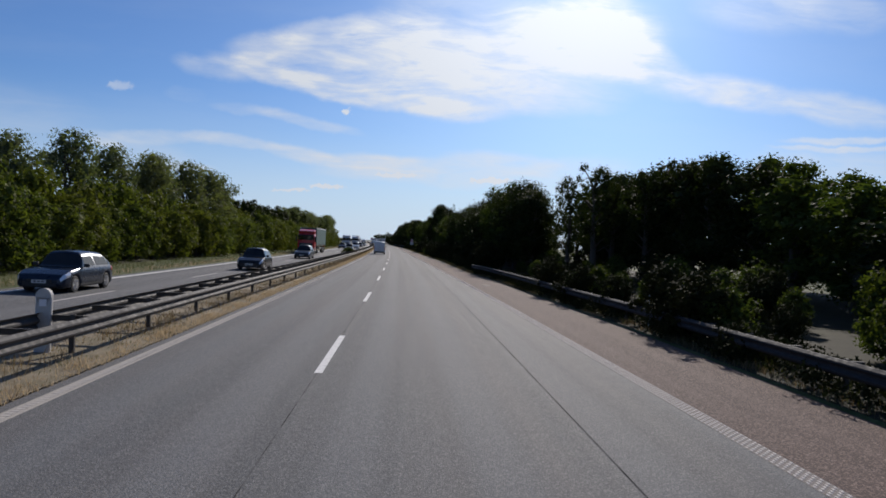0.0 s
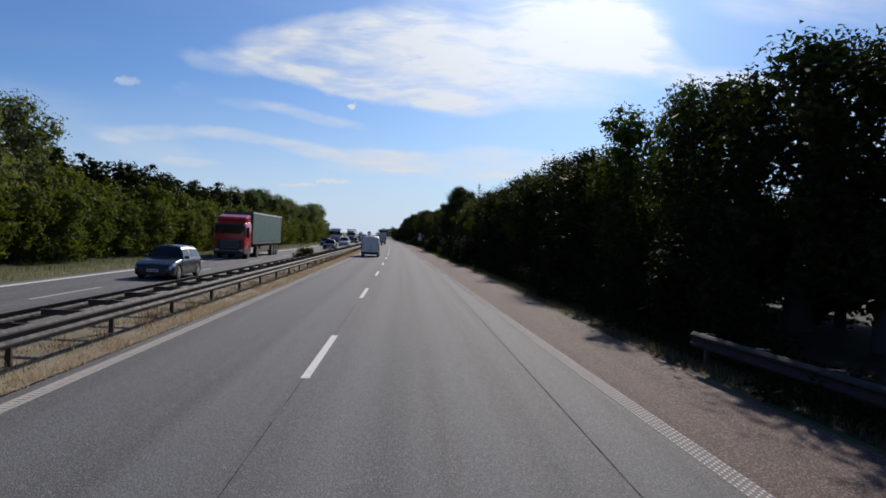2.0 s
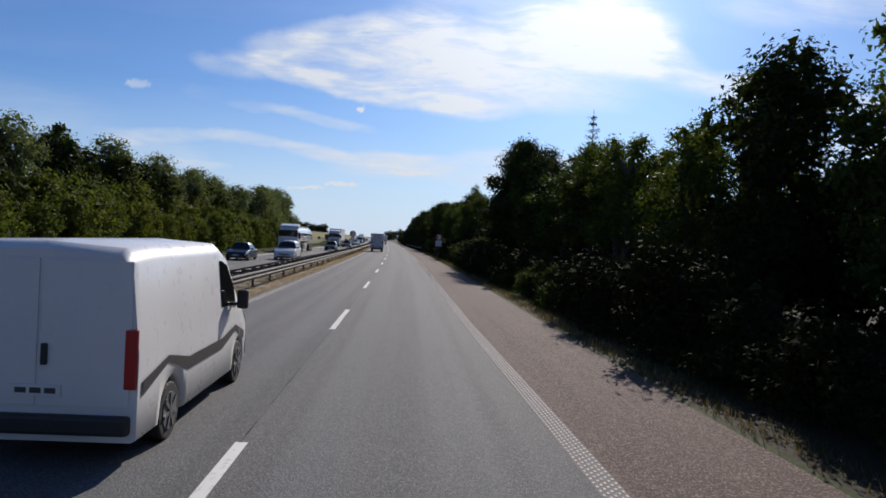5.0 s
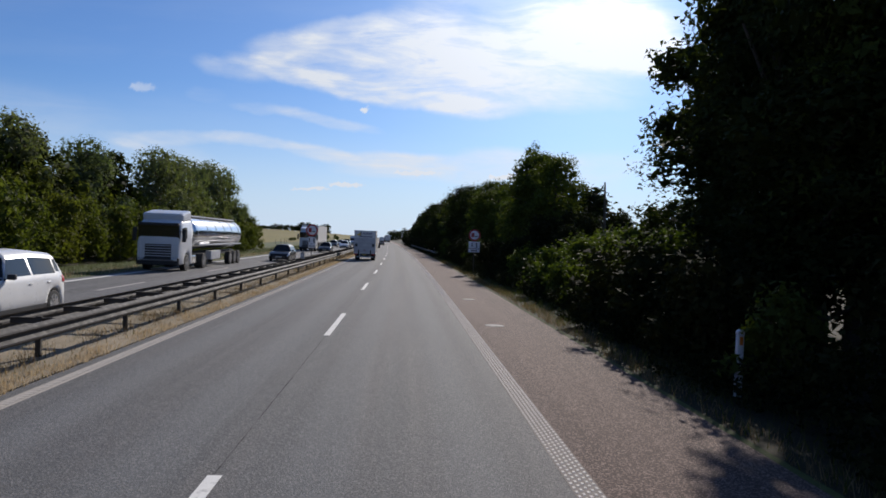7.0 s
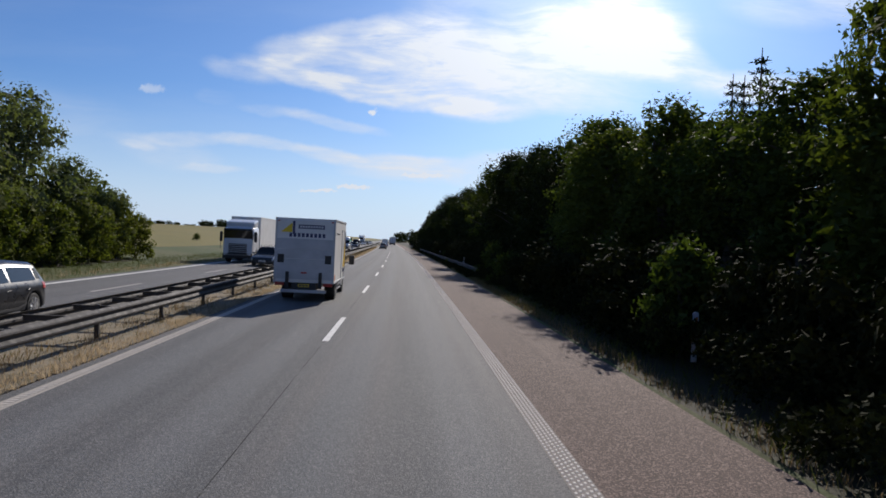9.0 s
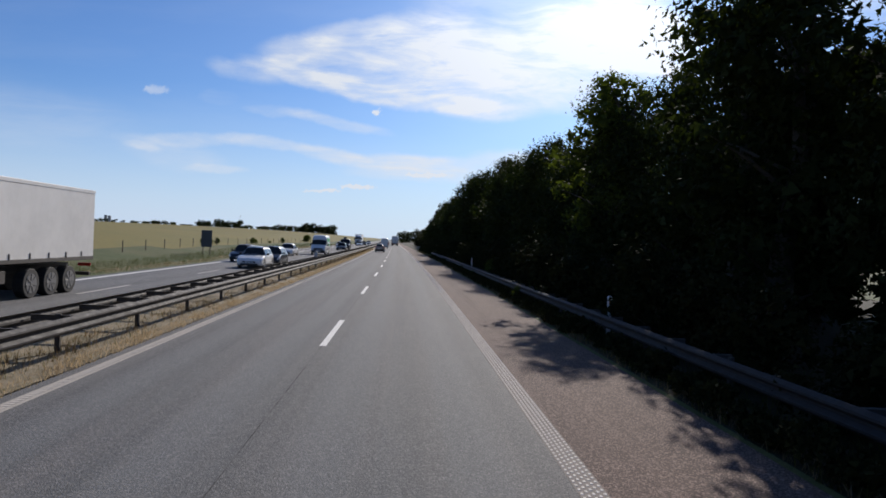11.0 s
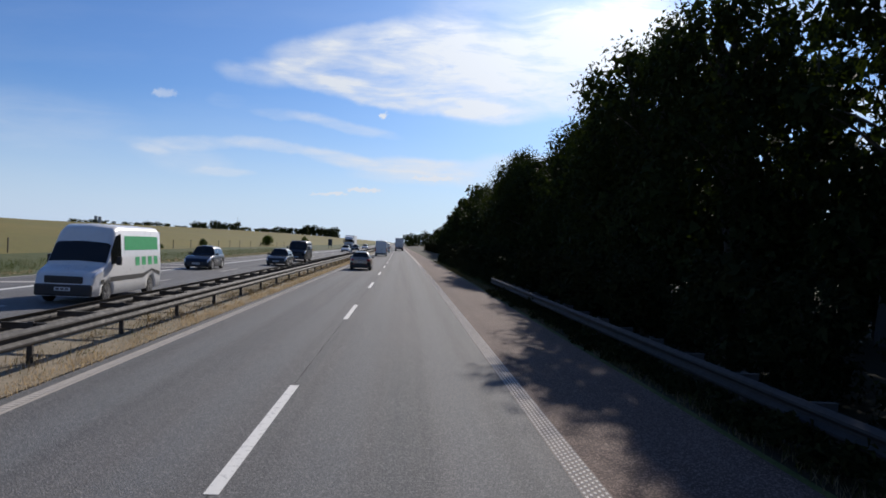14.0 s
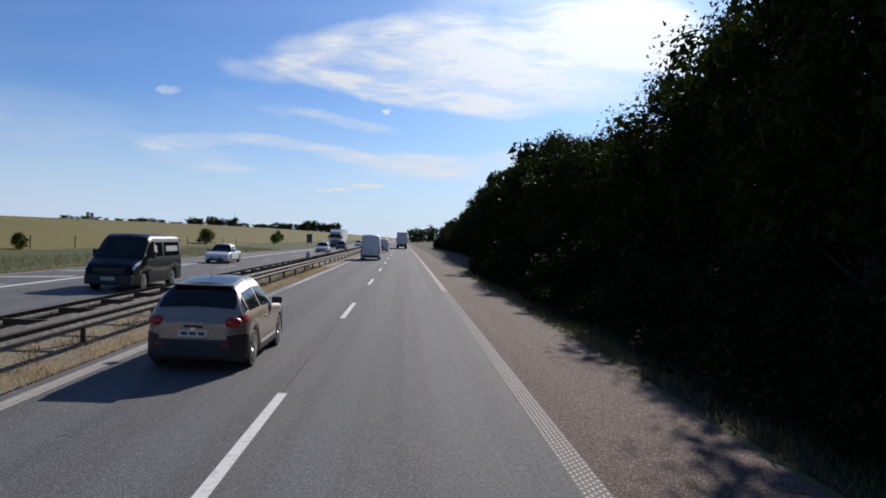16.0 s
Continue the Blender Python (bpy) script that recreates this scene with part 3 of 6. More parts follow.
# ---- trees ----
def tube(verts, faces, points, radii, sides=6):
    """A tapered tube along points."""
    start = len(verts)
    for p, r in zip(points, radii):
        for k in range(sides):
            a = 2 * math.pi * k / sides
            verts.append((p[0] + r * math.cos(a), p[1] + r * math.sin(a), p[2]))
    for i in range(len(points) - 1):
        for k in range(sides):
            a, b = start + i * sides + k, start + i * sides + (k + 1) % sides
            faces.append((a, b, b + sides, a + sides))


def blades(rng, centres, out, size, width=0.5, droop=0.0):
    """Pointed leaf blades, one at each of the given centres."""
    n = len(centres)
    normal = out + rng.normal(0, 0.75, (n, 3))
    normal[:, 2] += 0.35
    normal /= np.linalg.norm(normal, axis=1)[:, None] + 1e-6
    along = rng.normal(0, 1, (n, 3)) + out * 0.6
    along[:, 2] -= droop
    along -= normal * (along * normal).sum(1)[:, None]
    along /= np.linalg.norm(along, axis=1)[:, None] + 1e-6
    across = np.cross(normal, along)
    length = (size * rng.uniform(0.6, 1.3, n))[:, None]
    wide = length * width * 0.5
    a = centres - along * length * 0.45 + across * wide
    b = centres - along * length * 0.30 - across * wide - normal * length * 0.08
    c = centres + along * length * 0.55 - normal * length * 0.15
    return np.stack([a, b, c], 1).reshape(-1, 3)


def crown_points(rng, clumps, n):
    """Points in the outer part of ellipsoid clumps, and the way out from each."""
    clumps = np.asarray(clumps, float)
    weight = clumps[:, 3] ** 2
    pick = rng.choice(len(clumps), n, p=weight / weight.sum())
    way = rng.normal(0, 1, (n, 3))
    way /= np.linalg.norm(way, axis=1)[:, None]
    far = rng.uniform(0.25, 1.0, n) ** 0.45 * (1 + 0.06 * rng.normal(0, 1, n))
    scale = np.stack([clumps[pick, 3], clumps[pick, 3], clumps[pick, 4]], 1)
    return clumps[pick, :3] + way * far[:, None] * scale, way


def threes(n):
    return np.arange(3 * n).reshape(-1, 3)


def broadleaf(seed, height, spread, low, leaf, count, mat, kind="tree", label="", size=0.24, clump=0.30):
    """A tree > trunk, crown. low: height at which the crown begins."""
    rng = np.random.default_rng(seed)
    root = tagged(new(kind), label, "tree" if "tree" in kind else "bush")
    clumps = []
    total = int(10 + 1.5 * height)
    for k in range(total):
        f = (k + rng.uniform(0, 1)) / total
        z = low + (height - low) * (0.06 + 0.88 * f)
        girth = spread * max(0.3, 1 - ((f - 0.40) / 0.68) ** 2) ** 0.5 * rng.uniform(0.6, 1.08)
        a = k * 2.4 + rng.uniform(-0.5, 0.5)
        r = clump * spread * rng.uniform(0.75, 1.3)
        clumps.append((math.cos(a) * max(0, girth - r), math.sin(a) * max(0, girth - r), z, r, r * rng.uniform(0.7, 1.0)))
    for k in range(4):
        clumps.append((rng.normal(0, 0.2) * spread, rng.normal(0, 0.2) * spread, low + (height - low) * (0.25 + 0.17 * k), spread * 0.5, spread * 0.55))
    verts, faces = [], []
    bend = rng.normal(0, 0.12 * spread, (5, 2))
    stem = [(bend[i][0] * i * 0.3, bend[i][1] * i * 0.3, height * 0.86 * i / 4 - (0.3 if i == 0 else 0)) for i in range(5)]
    thick = 0.030 * height
    tube(verts, faces, stem, [thick * v for v in (1.25, 0.9, 0.62, 0.36, 0.12)], 6)
    for c in clumps[:: max(1, total // (9 if height > 5 else 3))]:
        z0 = max(0.3 * low + 0.3, min(c[2] - 0.35 * spread, height * 0.75))
        i = min(3, int(z0 / (height * 0.86) * 4))
        p = stem[i]
        tube(verts, faces, [(p[0], p[1], z0), ((p[0] + c[0]) / 2, (p[1] + c[1]) / 2, (z0 + c[2]) / 2 + 0.1), c[:3]], [thick * 0.4, thick * 0.25, thick * 0.08], 4)
    mesh_object("trunk", verts, faces, BARK, root, smooth=True)
    p, way = crown_points(rng, clumps, count)
    keep = p[:, 2] > 0.1
    p, way = p[keep], way[keep]
    inner, inner_way = crown_points(rng, [(c[0], c[1], c[2], c[3] * 0.66, c[4] * 0.66) for c in clumps], count // 4)
    keep = inner[:, 2] > 0.3
    inner, inner_way = inner[keep], inner_way[keep]
    v = np.concatenate([blades(rng, p, way, size, 0.62, 0.3), blades(rng, inner, inner_way, size * 1.9, 0.95)])
    mesh_object("crown", v, threes(len(v) // 3), mat, root)
    return root


def conifer(seed, height, spread, count, label):
    rng = np.random.default_rng(seed)
    root = tagged(new("spruce_tree"), label, "tree")
    verts, faces = [], []
    tube(verts, faces, [(0, 0, -0.3), (0, 0, height * 0.5), (0, 0, height)], [0.16, 0.1, 0.015], 7)
    tips, ways = [], []
    tiers = int(height * 2.2)
    for k in range(tiers):
        z = 0.8 + (height - 0.9) * k / tiers
        reach = spread * (1 - z / height) ** 0.85 + 0.12
        for j in range(7):
            a = j * 0.9 + k * 0.55 + rng.uniform(-0.3, 0.3)
            r = reach * rng.uniform(0.65, 1.1)
            d = np.array((math.cos(a), math.sin(a), 0))
            tube(verts, faces, [(0, 0, z), tuple(d * r * 0.6 + np.array((0, 0, z - 0.05 * r))), tuple(d * r + np.array((0, 0, z + 0.02)))], [0.03, 0.018, 0.006], 4)
            m = max(6, int(count / tiers / 7 * reach / spread * 1.8))
            f = rng.uniform(0.12, 1.0, m)
            base = d * (f * r)[:, None] + np.array((0, 0, z)) + rng.normal(0, 0.07 + 0.05 * r, (m, 3)) * np.array((1, 1, 0.6))
            base[:, 2] -= 0.10 * f * r
            tips.append(base)
            ways.append(np.repeat(d[None], m, 0) + np.array((0, 0, -0.3)))
    mesh_object("trunk", verts, faces, BARK, root)
    v = blades(rng, np.concatenate(tips), np.concatenate(ways), 0.22, 0.34, 0.4)
    mesh_object("crown", v, threes(len(v) // 3), NEEDLE, root)
    return root


def stand(ob, s, u, scale, turn, high=1.0):
    """A copy of a tree on the land."""
    z = float(land(s, u)) - 0.05
    return copy_thing(ob, at(s, u, z, turn, (scale, scale, scale * high)))


def woodland():
    rng = random.Random(4)
    edge_label = "dense dark green broadleaf tree at the edge of the roadside woods"
    kinds = [
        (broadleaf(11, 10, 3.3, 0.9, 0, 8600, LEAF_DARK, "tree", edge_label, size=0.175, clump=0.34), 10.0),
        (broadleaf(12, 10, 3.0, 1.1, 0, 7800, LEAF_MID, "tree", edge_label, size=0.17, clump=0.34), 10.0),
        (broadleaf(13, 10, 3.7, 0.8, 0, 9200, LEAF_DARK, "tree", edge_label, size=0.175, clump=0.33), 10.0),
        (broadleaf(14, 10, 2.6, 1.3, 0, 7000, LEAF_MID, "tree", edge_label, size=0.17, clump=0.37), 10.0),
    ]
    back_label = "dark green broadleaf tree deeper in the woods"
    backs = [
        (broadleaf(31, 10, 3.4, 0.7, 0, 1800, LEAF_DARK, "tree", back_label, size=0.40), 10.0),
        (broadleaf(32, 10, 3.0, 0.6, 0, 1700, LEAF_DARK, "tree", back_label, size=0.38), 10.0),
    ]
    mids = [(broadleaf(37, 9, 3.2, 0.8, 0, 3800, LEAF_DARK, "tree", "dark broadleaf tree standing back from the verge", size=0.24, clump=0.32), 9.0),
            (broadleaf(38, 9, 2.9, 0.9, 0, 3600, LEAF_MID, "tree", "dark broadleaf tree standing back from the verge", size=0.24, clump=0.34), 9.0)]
    thicket = (broadleaf(27, 4.2, 2.0, 0.1, 0, 4200, LEAF_SCRUB_SHADE, "shrub", "tall dark thicket bush on the open verge", size=0.14), 4.2)
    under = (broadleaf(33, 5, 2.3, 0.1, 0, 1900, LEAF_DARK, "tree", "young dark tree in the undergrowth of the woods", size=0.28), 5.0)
    airy = (broadleaf(15, 10, 3.0, 2.6, 0, 5000, LEAF_MID, "tree", "tall airy tree with sky showing between its leaves", size=0.16, clump=0.24), 10.0)
    thin = (broadleaf(41, 10, 3.0, 2.2, 0, 3600, LEAF_DARK, "tree", "slender airy tree with sky showing between its leaves", size=0.16, clump=0.22), 10.0)
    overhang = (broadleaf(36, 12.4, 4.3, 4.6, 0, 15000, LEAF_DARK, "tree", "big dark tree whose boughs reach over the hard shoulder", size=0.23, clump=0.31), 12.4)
    willow = (broadleaf(16, 9, 3.6, 0.8, 0, 5800, LEAF_WILLOW, "willow_tree", "rounded grey green willow tree above the hedge", size=0.20), 9.0)
    hedge = [(broadleaf(17, 4, 2.3, 0.15, 0, 2500, LEAF_HEDGE, "hedge_bush", "tall green hedge bush along the opposite verge", size=0.18), 4.0),
             (broadleaf(18, 4, 2.0, 0.15, 0, 2400, LEAF_HEDGE, "hedge_bush", "tall green hedge bush along the opposite verge", size=0.18), 4.0)]
    hedge_back = (broadleaf(35, 5, 2.5, 0.3, 0, 1400, LEAF_HEDGE, "hedge_bush", "taller hedge bush behind the opposite verge", size=0.27), 5.0)
    shrubs = [(broadleaf(19, 2, 1.35, 0.05, 0, 1600, LEAF_MID, "shrub", "low leafy shrub on the roadside verge", size=0.125), 2.0),
              (broadleaf(20, 2, 1.2, 0.05, 0, 1600, LEAF_MID, "shrub", "low leafy shrub on the roadside verge", size=0.125), 2.0),
              (broadleaf(21, 2, 1.5, 0.05, 0, 2200, LEAF_SCRUB_SHADE, "shrub", "dark leafy shrub under the roadside trees", size=0.115), 2.0)]
    spruce = (conifer(22, 11, 2.6, 2800, "dark pointed spruce tree rising above the woods"), 11.0)

    def grow(entry, s, u, height, wide=None):
        ob, own = entry
        f = height / own
        w = wide if wide else f * rng.uniform(0.9, 1.15)
        z = float(land(s, u)) - 0.05
        return copy_thing(ob, at(s, u, z, rng.uniform(0, 360), (w, w, f)))

    # right-hand woods: height of the front row by place
    profile = curve((58, 7.4), (64, 8.8), (73, 9.3), (79, 9.0), (84, 7.7), (88, 8.1), (94, 8.9), (98, 8.0), (108, 8.6), (114, 7.8), (121, 8.2), (132, 9.0), (140, 6.4), (150, 7.2), (157, 9.2), (162, 8.3), (170, 9.3), (174, 10.7), (182, 11.2), (187, 9.5), (207, 8.6), (211, 9.7), (217, 9.3), (221, 8.4),
                    (226, 7.5), (232, 7.9), (237, 9.4), (242, 9.8), (256, 10.8), (272, 10.8), (289, 10.3), (292, 8.9), (297, 9.3), (304, 11.3), (310, 10.4), (318, 10.6))
    further = curve((318, 10.6), (327, 8.7), (331, 9.8), (340, 11.6), (348, 12.1), (360, 11.2), (368, 10.7), (386, 11.1), (395, 10.3), (403, 9.2), (411, 10.4), (420, 10.8), (436, 12.4), (462, 11.6), (496, 9.6), (510, 7.6), (540, 7.0), (580, 6.0))
    roof = lambda v: float(profile(v)) if v < 318 else float(further(v))
    s = 61.5
    while s < 575:
        if not (182 < s < 207.5 or 134 < s < 152):
            h = roof(s) * rng.uniform(0.92, 1.07) * (1.12 if 326 < s < 341 else 1.05 if s > 412 else 0.97 if s > 374 else 1.0)
            # leaf tone by stretch: paler from 200 to 250 m for lens glare
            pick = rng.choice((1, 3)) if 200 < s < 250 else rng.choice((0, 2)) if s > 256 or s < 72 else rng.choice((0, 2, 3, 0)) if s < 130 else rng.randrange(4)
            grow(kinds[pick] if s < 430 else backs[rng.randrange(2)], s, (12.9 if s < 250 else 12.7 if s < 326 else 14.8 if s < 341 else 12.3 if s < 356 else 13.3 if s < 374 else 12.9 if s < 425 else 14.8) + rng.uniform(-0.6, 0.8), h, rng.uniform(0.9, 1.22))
        s += rng.uniform(3.9, 5.6) if s < 420 else 6.0
    s = 82.0
    while s < 560:
        if not (176 < s < 217 or 134 < s < 152):
            grow(backs[rng.randrange(2)], s, 17.5 + rng.uniform(-1, 1.5), roof(s) * rng.uniform(0.92, 1.03), 1.2)
        s += rng.uniform(5.5, 8.0) if s < 420 else 11.0
    for s in (371.5, 376, 380.5, 385, 389.5, 394):
        grow(backs[rng.randrange(2)], s, 15.2 + rng.uniform(-0.4, 0.4), 10.3 * rng.uniform(0.95, 1.05), 1.05)
    # dark undergrowth between the trunks
    s = 66.0
    while s < 425:
        if not (178 < s < 206):
            grow(under, s, 15.4 + rng.uniform(-0.8, 0.8), rng.uniform(4.2, 5.4), 1.1)
        s += rng.uniform(3.0, 3.8)
    # open stretch with the trees set back
    for s, u, h in ((176.3, 12.9, 12.4), (63, 19.5, 8.3), (58.5, 19.8, 8.8), (54, 19.4, 8.4), (50, 19.7, 8.1), (46, 19.5, 8.3), (42, 19.8, 8.1), (38, 19.5, 7.9), (34, 19.8, 6.9), (30, 19.5, 5.9), (26, 19.8, 5.3), (22, 19.5, 4.8), (17, 20, 4.5),
                    (11, 20, 4.4), (4, 20, 4.5), (-4, 20, 4.6), (56, 25, 9.2), (50, 25, 9.2), (44, 25.5, 8.8), (39, 25, 8.0), (35, 25.5, 6.8), (31, 25, 6.0), (25, 25.5, 5.4), (18, 25, 5.0), (8, 25.5, 5.0)):
        grow(mids[rng.randrange(2)] if u > 18 else kinds[0], s, u, h, 1.05)
    for s, u, h in ((51.5, 14.2, 8.3), (47, 14.9, 8.6), (49.5, 17, 7.6), (44, 17.5, 8.0), (41.5, 19, 8.4), (57, 15.6, 5.6), (60, 17.2, 6.6), (55, 17.5, 6.6)):
        grow(thin, s, u, h, 0.62 if s > 50 else 0.8)
    for s, u, h in ((49, 21, 7.4), (56, 20, 6.2)):
        grow(kinds[2], s, u, h, 0.85)
    for s, u, h in ((135, 13, 8.2), (138.5, 12.0, 7.2), (142, 13.5, 7.6), (145.5, 12.2, 7.8), (149, 12.8, 8.2), (152, 12.4, 8.4), (140, 16, 8), (147, 16, 8.4), (215, 12.5, 9.8), (285, 12, 11.3), (221.6, 13.4, 11.5)):
        grow(airy, s, u, h, 0.62 if h == 11.5 else None)
    for s, u, h in ((162.5, 15, 12.2), (111, 15, 10.3), (98, 16.5, 8.6), (228.6, 13.6, 9.4), (231.5, 14.5, 9.2), (234.5, 15.5, 10.0), (243, 15, 10.6)):
        grow(spruce, s, u, h, 1.0)
    grow(overhang, 183.2, 13.7, 12.4, 1.0)
    for s, u, h in ((172.5, 13.6, 10.4), (179, 15.2, 12.0), (176, 11.6, 7.0), (181, 12.0, 6.5)):
        grow(kinds[0], s, u, h, 1.0)
    # trees behind the gap, low
    for s, u, h in ((200, 34, 6.5), (207, 36, 7.0), (214, 35, 7.2), (222, 36, 7.0), (236, 31, 6.6), (242, 33, 7.2), (248, 35, 6.8), (254, 33, 7.4), (217, 33.5, 6.8), (220.5, 33, 7.2), (224, 34, 7.4), (227.5, 33, 7.6), (231, 34, 7.8), (234, 33.5, 7.8), (239, 34, 8.0), (230, 44, 7.5), (240, 46, 8.0)):
        grow(backs[rng.randrange(2)], s, u, h)
    # shrubs of the right verge
    for k in range(34):
        s = -4 + k * 1.9
        grow(shrubs[k % 3], s, 11.6 + rng.uniform(-0.8, 2.6), rng.uniform(1.1, 1.7))
        grow(shrubs[k % 3], s + 1, 15.5 + rng.uniform(-1, 2.0), rng.uniform(1.5, 2.2))
    for s, u, h in ((19.2, 9.9, 1.9), (21.5, 10.3, 2.1), (26, 9.9, 1.5), (31, 9.6, 1.7), (36, 9.5, 1.8), (16, 9.6, 0.9)):
        grow(shrubs[2], s, u, h)
    for k in range(24):
        s = 183 + k * 0.75
        grow(shrubs[k % 2], s, 8.9 + (k % 4) * 1.6 + rng.uniform(-0.4, 0.4), rng.uniform(1.7, 2.6) + 0.25 * (k % 4))
    for s, u, h in ((134, 7.7, 0.8), (140.5, 7.7, 1.2), (146.5, 7.8, 1.25), (152, 8.0, 1.1), (158, 8.0, 1.15), (281.6, 6.95, 0.75), (283.5, 8.5, 1.6), (298, 7.9, 1.5), (299.5, 6.9, 0.6)):
        grow(shrubs[0], s, u, h)
    s = 62.0
    while s < 560:
        if not (182 < s < 200 or 205 < s < 213.5):
            u = 9.6 if s < 110 else 8.3 if s < 425 else 11.5
            grow(shrubs[2 if s > 256 or s < 130 or rng.random() < 0.8 else rng.randrange(2)], s, u + rng.uniform(-0.2, 0.9) + (0.2 if 256 < s < 360 else 0), rng.uniform(1.6, 2.8))
        s += rng.uniform(2.0, 3.1) if s < 425 else 6.0
    # low dark growth right at the edge of the hard shoulder
    scrub_rng = np.random.default_rng(12)
    scrub = []
    s = 3.0
    while s < 425:
        if not (207 < s < 213):
            u = float(SHOULDER(s)) + (0.75 if s < 58 else 1.5 if 181 < s < 201 or 132 < s < 162 or 216 < s < 246 else 0.32 if 255 < s < 357 else 1.15)
            u += rng.uniform(-0.2, 0.5) * (0.3 if 255 < s < 357 else 1.0)
            x, y, z = on_road(s, u, float(land(s, u)))
            tall = rng.uniform(0.7, 1.5) * (0.55 if s < 66 else 0.42 if 255 < s < 357 else 1.0)
            spread = 0.3 if 255 < s < 357 else 1.0
            clumps = [(x + rng.uniform(-0.6, 0.6) * spread, y + rng.uniform(-0.8, 0.8), z + tall * rng.uniform(0.1, 0.75), 0.55 * rng.uniform(0.6, 1.1) * (0.5 + 0.5 * spread), 0.30 * tall) for k in range(8)]
            p, way = crown_points(scrub_rng, clumps, 750)
            p = p[p[:, 2] > z]
            scrub.append(blades(scrub_rng, p, way[: len(p)], 0.12, 0.6, 0.2))
        s += rng.uniform(1.3, 1.9)
    scrub = np.concatenate(scrub)
    tagged(mesh_object("roadside_scrub", scrub, threes(len(scrub) // 3), LEAF_SCRUB_SHADE), "low dark scrub at the edge of the hard shoulder", "scrub", kind="stuff")
    for s, u, h in ((199.5, 11.5, 3.6), (202, 12.5, 4.6), (200.5, 14.5, 4.2), (204.5, 11.0, 4.4), (203, 9.6, 3.0)):
        grow(thicket, s, u, h)
    # hedge and willows of the left side
    s = 14.0
    while s < 262:
        grow(hedge[rng.randrange(2)], s, -19.0 + rng.uniform(-0.6, 0.6), rng.uniform(3.5, 4.6))
        grow(hedge_back, s + 1.5, -21.4 + rng.uniform(-0.6, 0.6), rng.uniform(4.9, 5.9))
        s += rng.uniform(2.8, 4.2)
    for s, u, h in ((38, -24, 7.5), (42, -27, 8), (47, -25, 7.8), (54, -24, 9.2), (61, -24, 9.0), (67, -23, 9.2), (72, -24, 9.6), (78, -22.5, 9.8), (83, -22, 9.6), (88, -22, 9.4),
                    (198, -23, 9), (205, -23, 8.8), (212, -22, 8.4), (176, -24, 9.4), (184, -23, 9.0), (192, -22, 8.6), (224, -21, 9.4), (230, -21, 9.6), (236, -21, 9.8), (242, -21, 10.2), (247, -21, 10.0), (252, -20.5, 6.8), (257, -20, 5.2), (166, -24, 8.6), (158, -23, 8.4), (150, -24, 8.0)):
        grow(willow, s, u, h)
    s = 95.0
    while s < 222:
        grow(backs[rng.randrange(2)], s, -23 + rng.uniform(-1, 1), rng.uniform(6.9, 7.9) + (0.9 if s > 150 else 0.0), 0.95)
        s += rng.uniform(4, 6)
    # lone bushes on the field's edge, far woods
    for s, u, h in ((318, -31, 1.2), (353, -27, 0.9), (355, -27.5, 0.7), (357, -27, 0.9), (359, -28, 0.7), (361, -27, 1.0), (383, -26, 1.2), (384.5, -26.3, 1.1), (386, -26, 0.9), (401, -26, 0.6), (417.5, -26, 1.25), (464, -26, 2.3), (466.5, -26.6, 2.0), (300, -40, 1.6), (312, -38, 1.4), (520, -26, 2.6), (505, -24, 2.0)):
        grow(shrubs[rng.randrange(2)], s, u, h)
    far_rng = np.random.default_rng(9)
    leaves = []

    def far_tree(s, u, height, wide):
        """One far tree as loose clumps of foliage."""
        x, y, z = on_road(s, u, float(land(s, u)))
        clumps = [(x + rng.uniform(-0.6, 0.6) * wide, y + rng.uniform(-0.6, 0.6) * wide, z + height * (0.12 + 0.14 * k), wide * rng.uniform(0.5, 0.75), height * 0.24) for k in range(6)]
        p, way = crown_points(far_rng, clumps, 420)
        leaves.append(blades(far_rng, p, way, 0.085 * (height + wide), 0.8))

    # woods on the far ridge: from u to u, how many, how tall
    for u0, u1, many, tall in ((-545, -490, 9, 6.5), (-466, -425, 8, 5.0), (-420, -384, 9, 7.0), (-372, -352, 4, 4.0), (-347, -318, 9, 11.0), (-316, -268, 13, 13.5), (-266, -200, 18, 6.5), (-205, -150, 16, 10.5), (-158, -99, 22, 16.0)):
        for k in range(many):
            far_tree(1500 + rng.uniform(-25, 25), u0 + (u1 - u0) * (k + rng.uniform(0, 1)) / many, tall * rng.uniform(0.72, 1.12), rng.uniform(4.5, 8))
    for k in range(18):
        far_tree(820 + rng.uniform(0, 60), 8 + k * 3.4, rng.uniform(9, 13), 5.5)
    leaves = np.concatenate(leaves)
    tagged(mesh_object("far_woods", leaves, threes(len(leaves) // 3), LEAF_DARK), "dark far woods along the horizon beyond the fields", "woods", kind="stuff")
    for ob, own in kinds + backs + hedge + shrubs + mids + [thicket, hedge_back, under, thin, overhang, airy, willow, spruce]:
        for o in (*ob.children_recursive, ob):
            bpy.data.objects.remove(o)


woodland()


# ---- vehicles ----
def glass_material():
    m, n, b = material("tinted_glass")
    b.inputs["Base Color"].default_value = (0.012, 0.014, 0.015, 1)
    b.inputs["Roughness"].default_value = 0.04
    b.inputs["Transmission Weight"].default_value = 0.15
    b.inputs["IOR"].default_value = 1.5
    return m


def car_paint(name, color, metal=0.0):
    return plain(name, color, 0.30, metal, 0.18, 1.5, 0.25, 0.3)


GLASS = glass_material()
RUBBER = plain("rubber", (0.018, 0.018, 0.018), 0.8, 0, 0.5, 8)
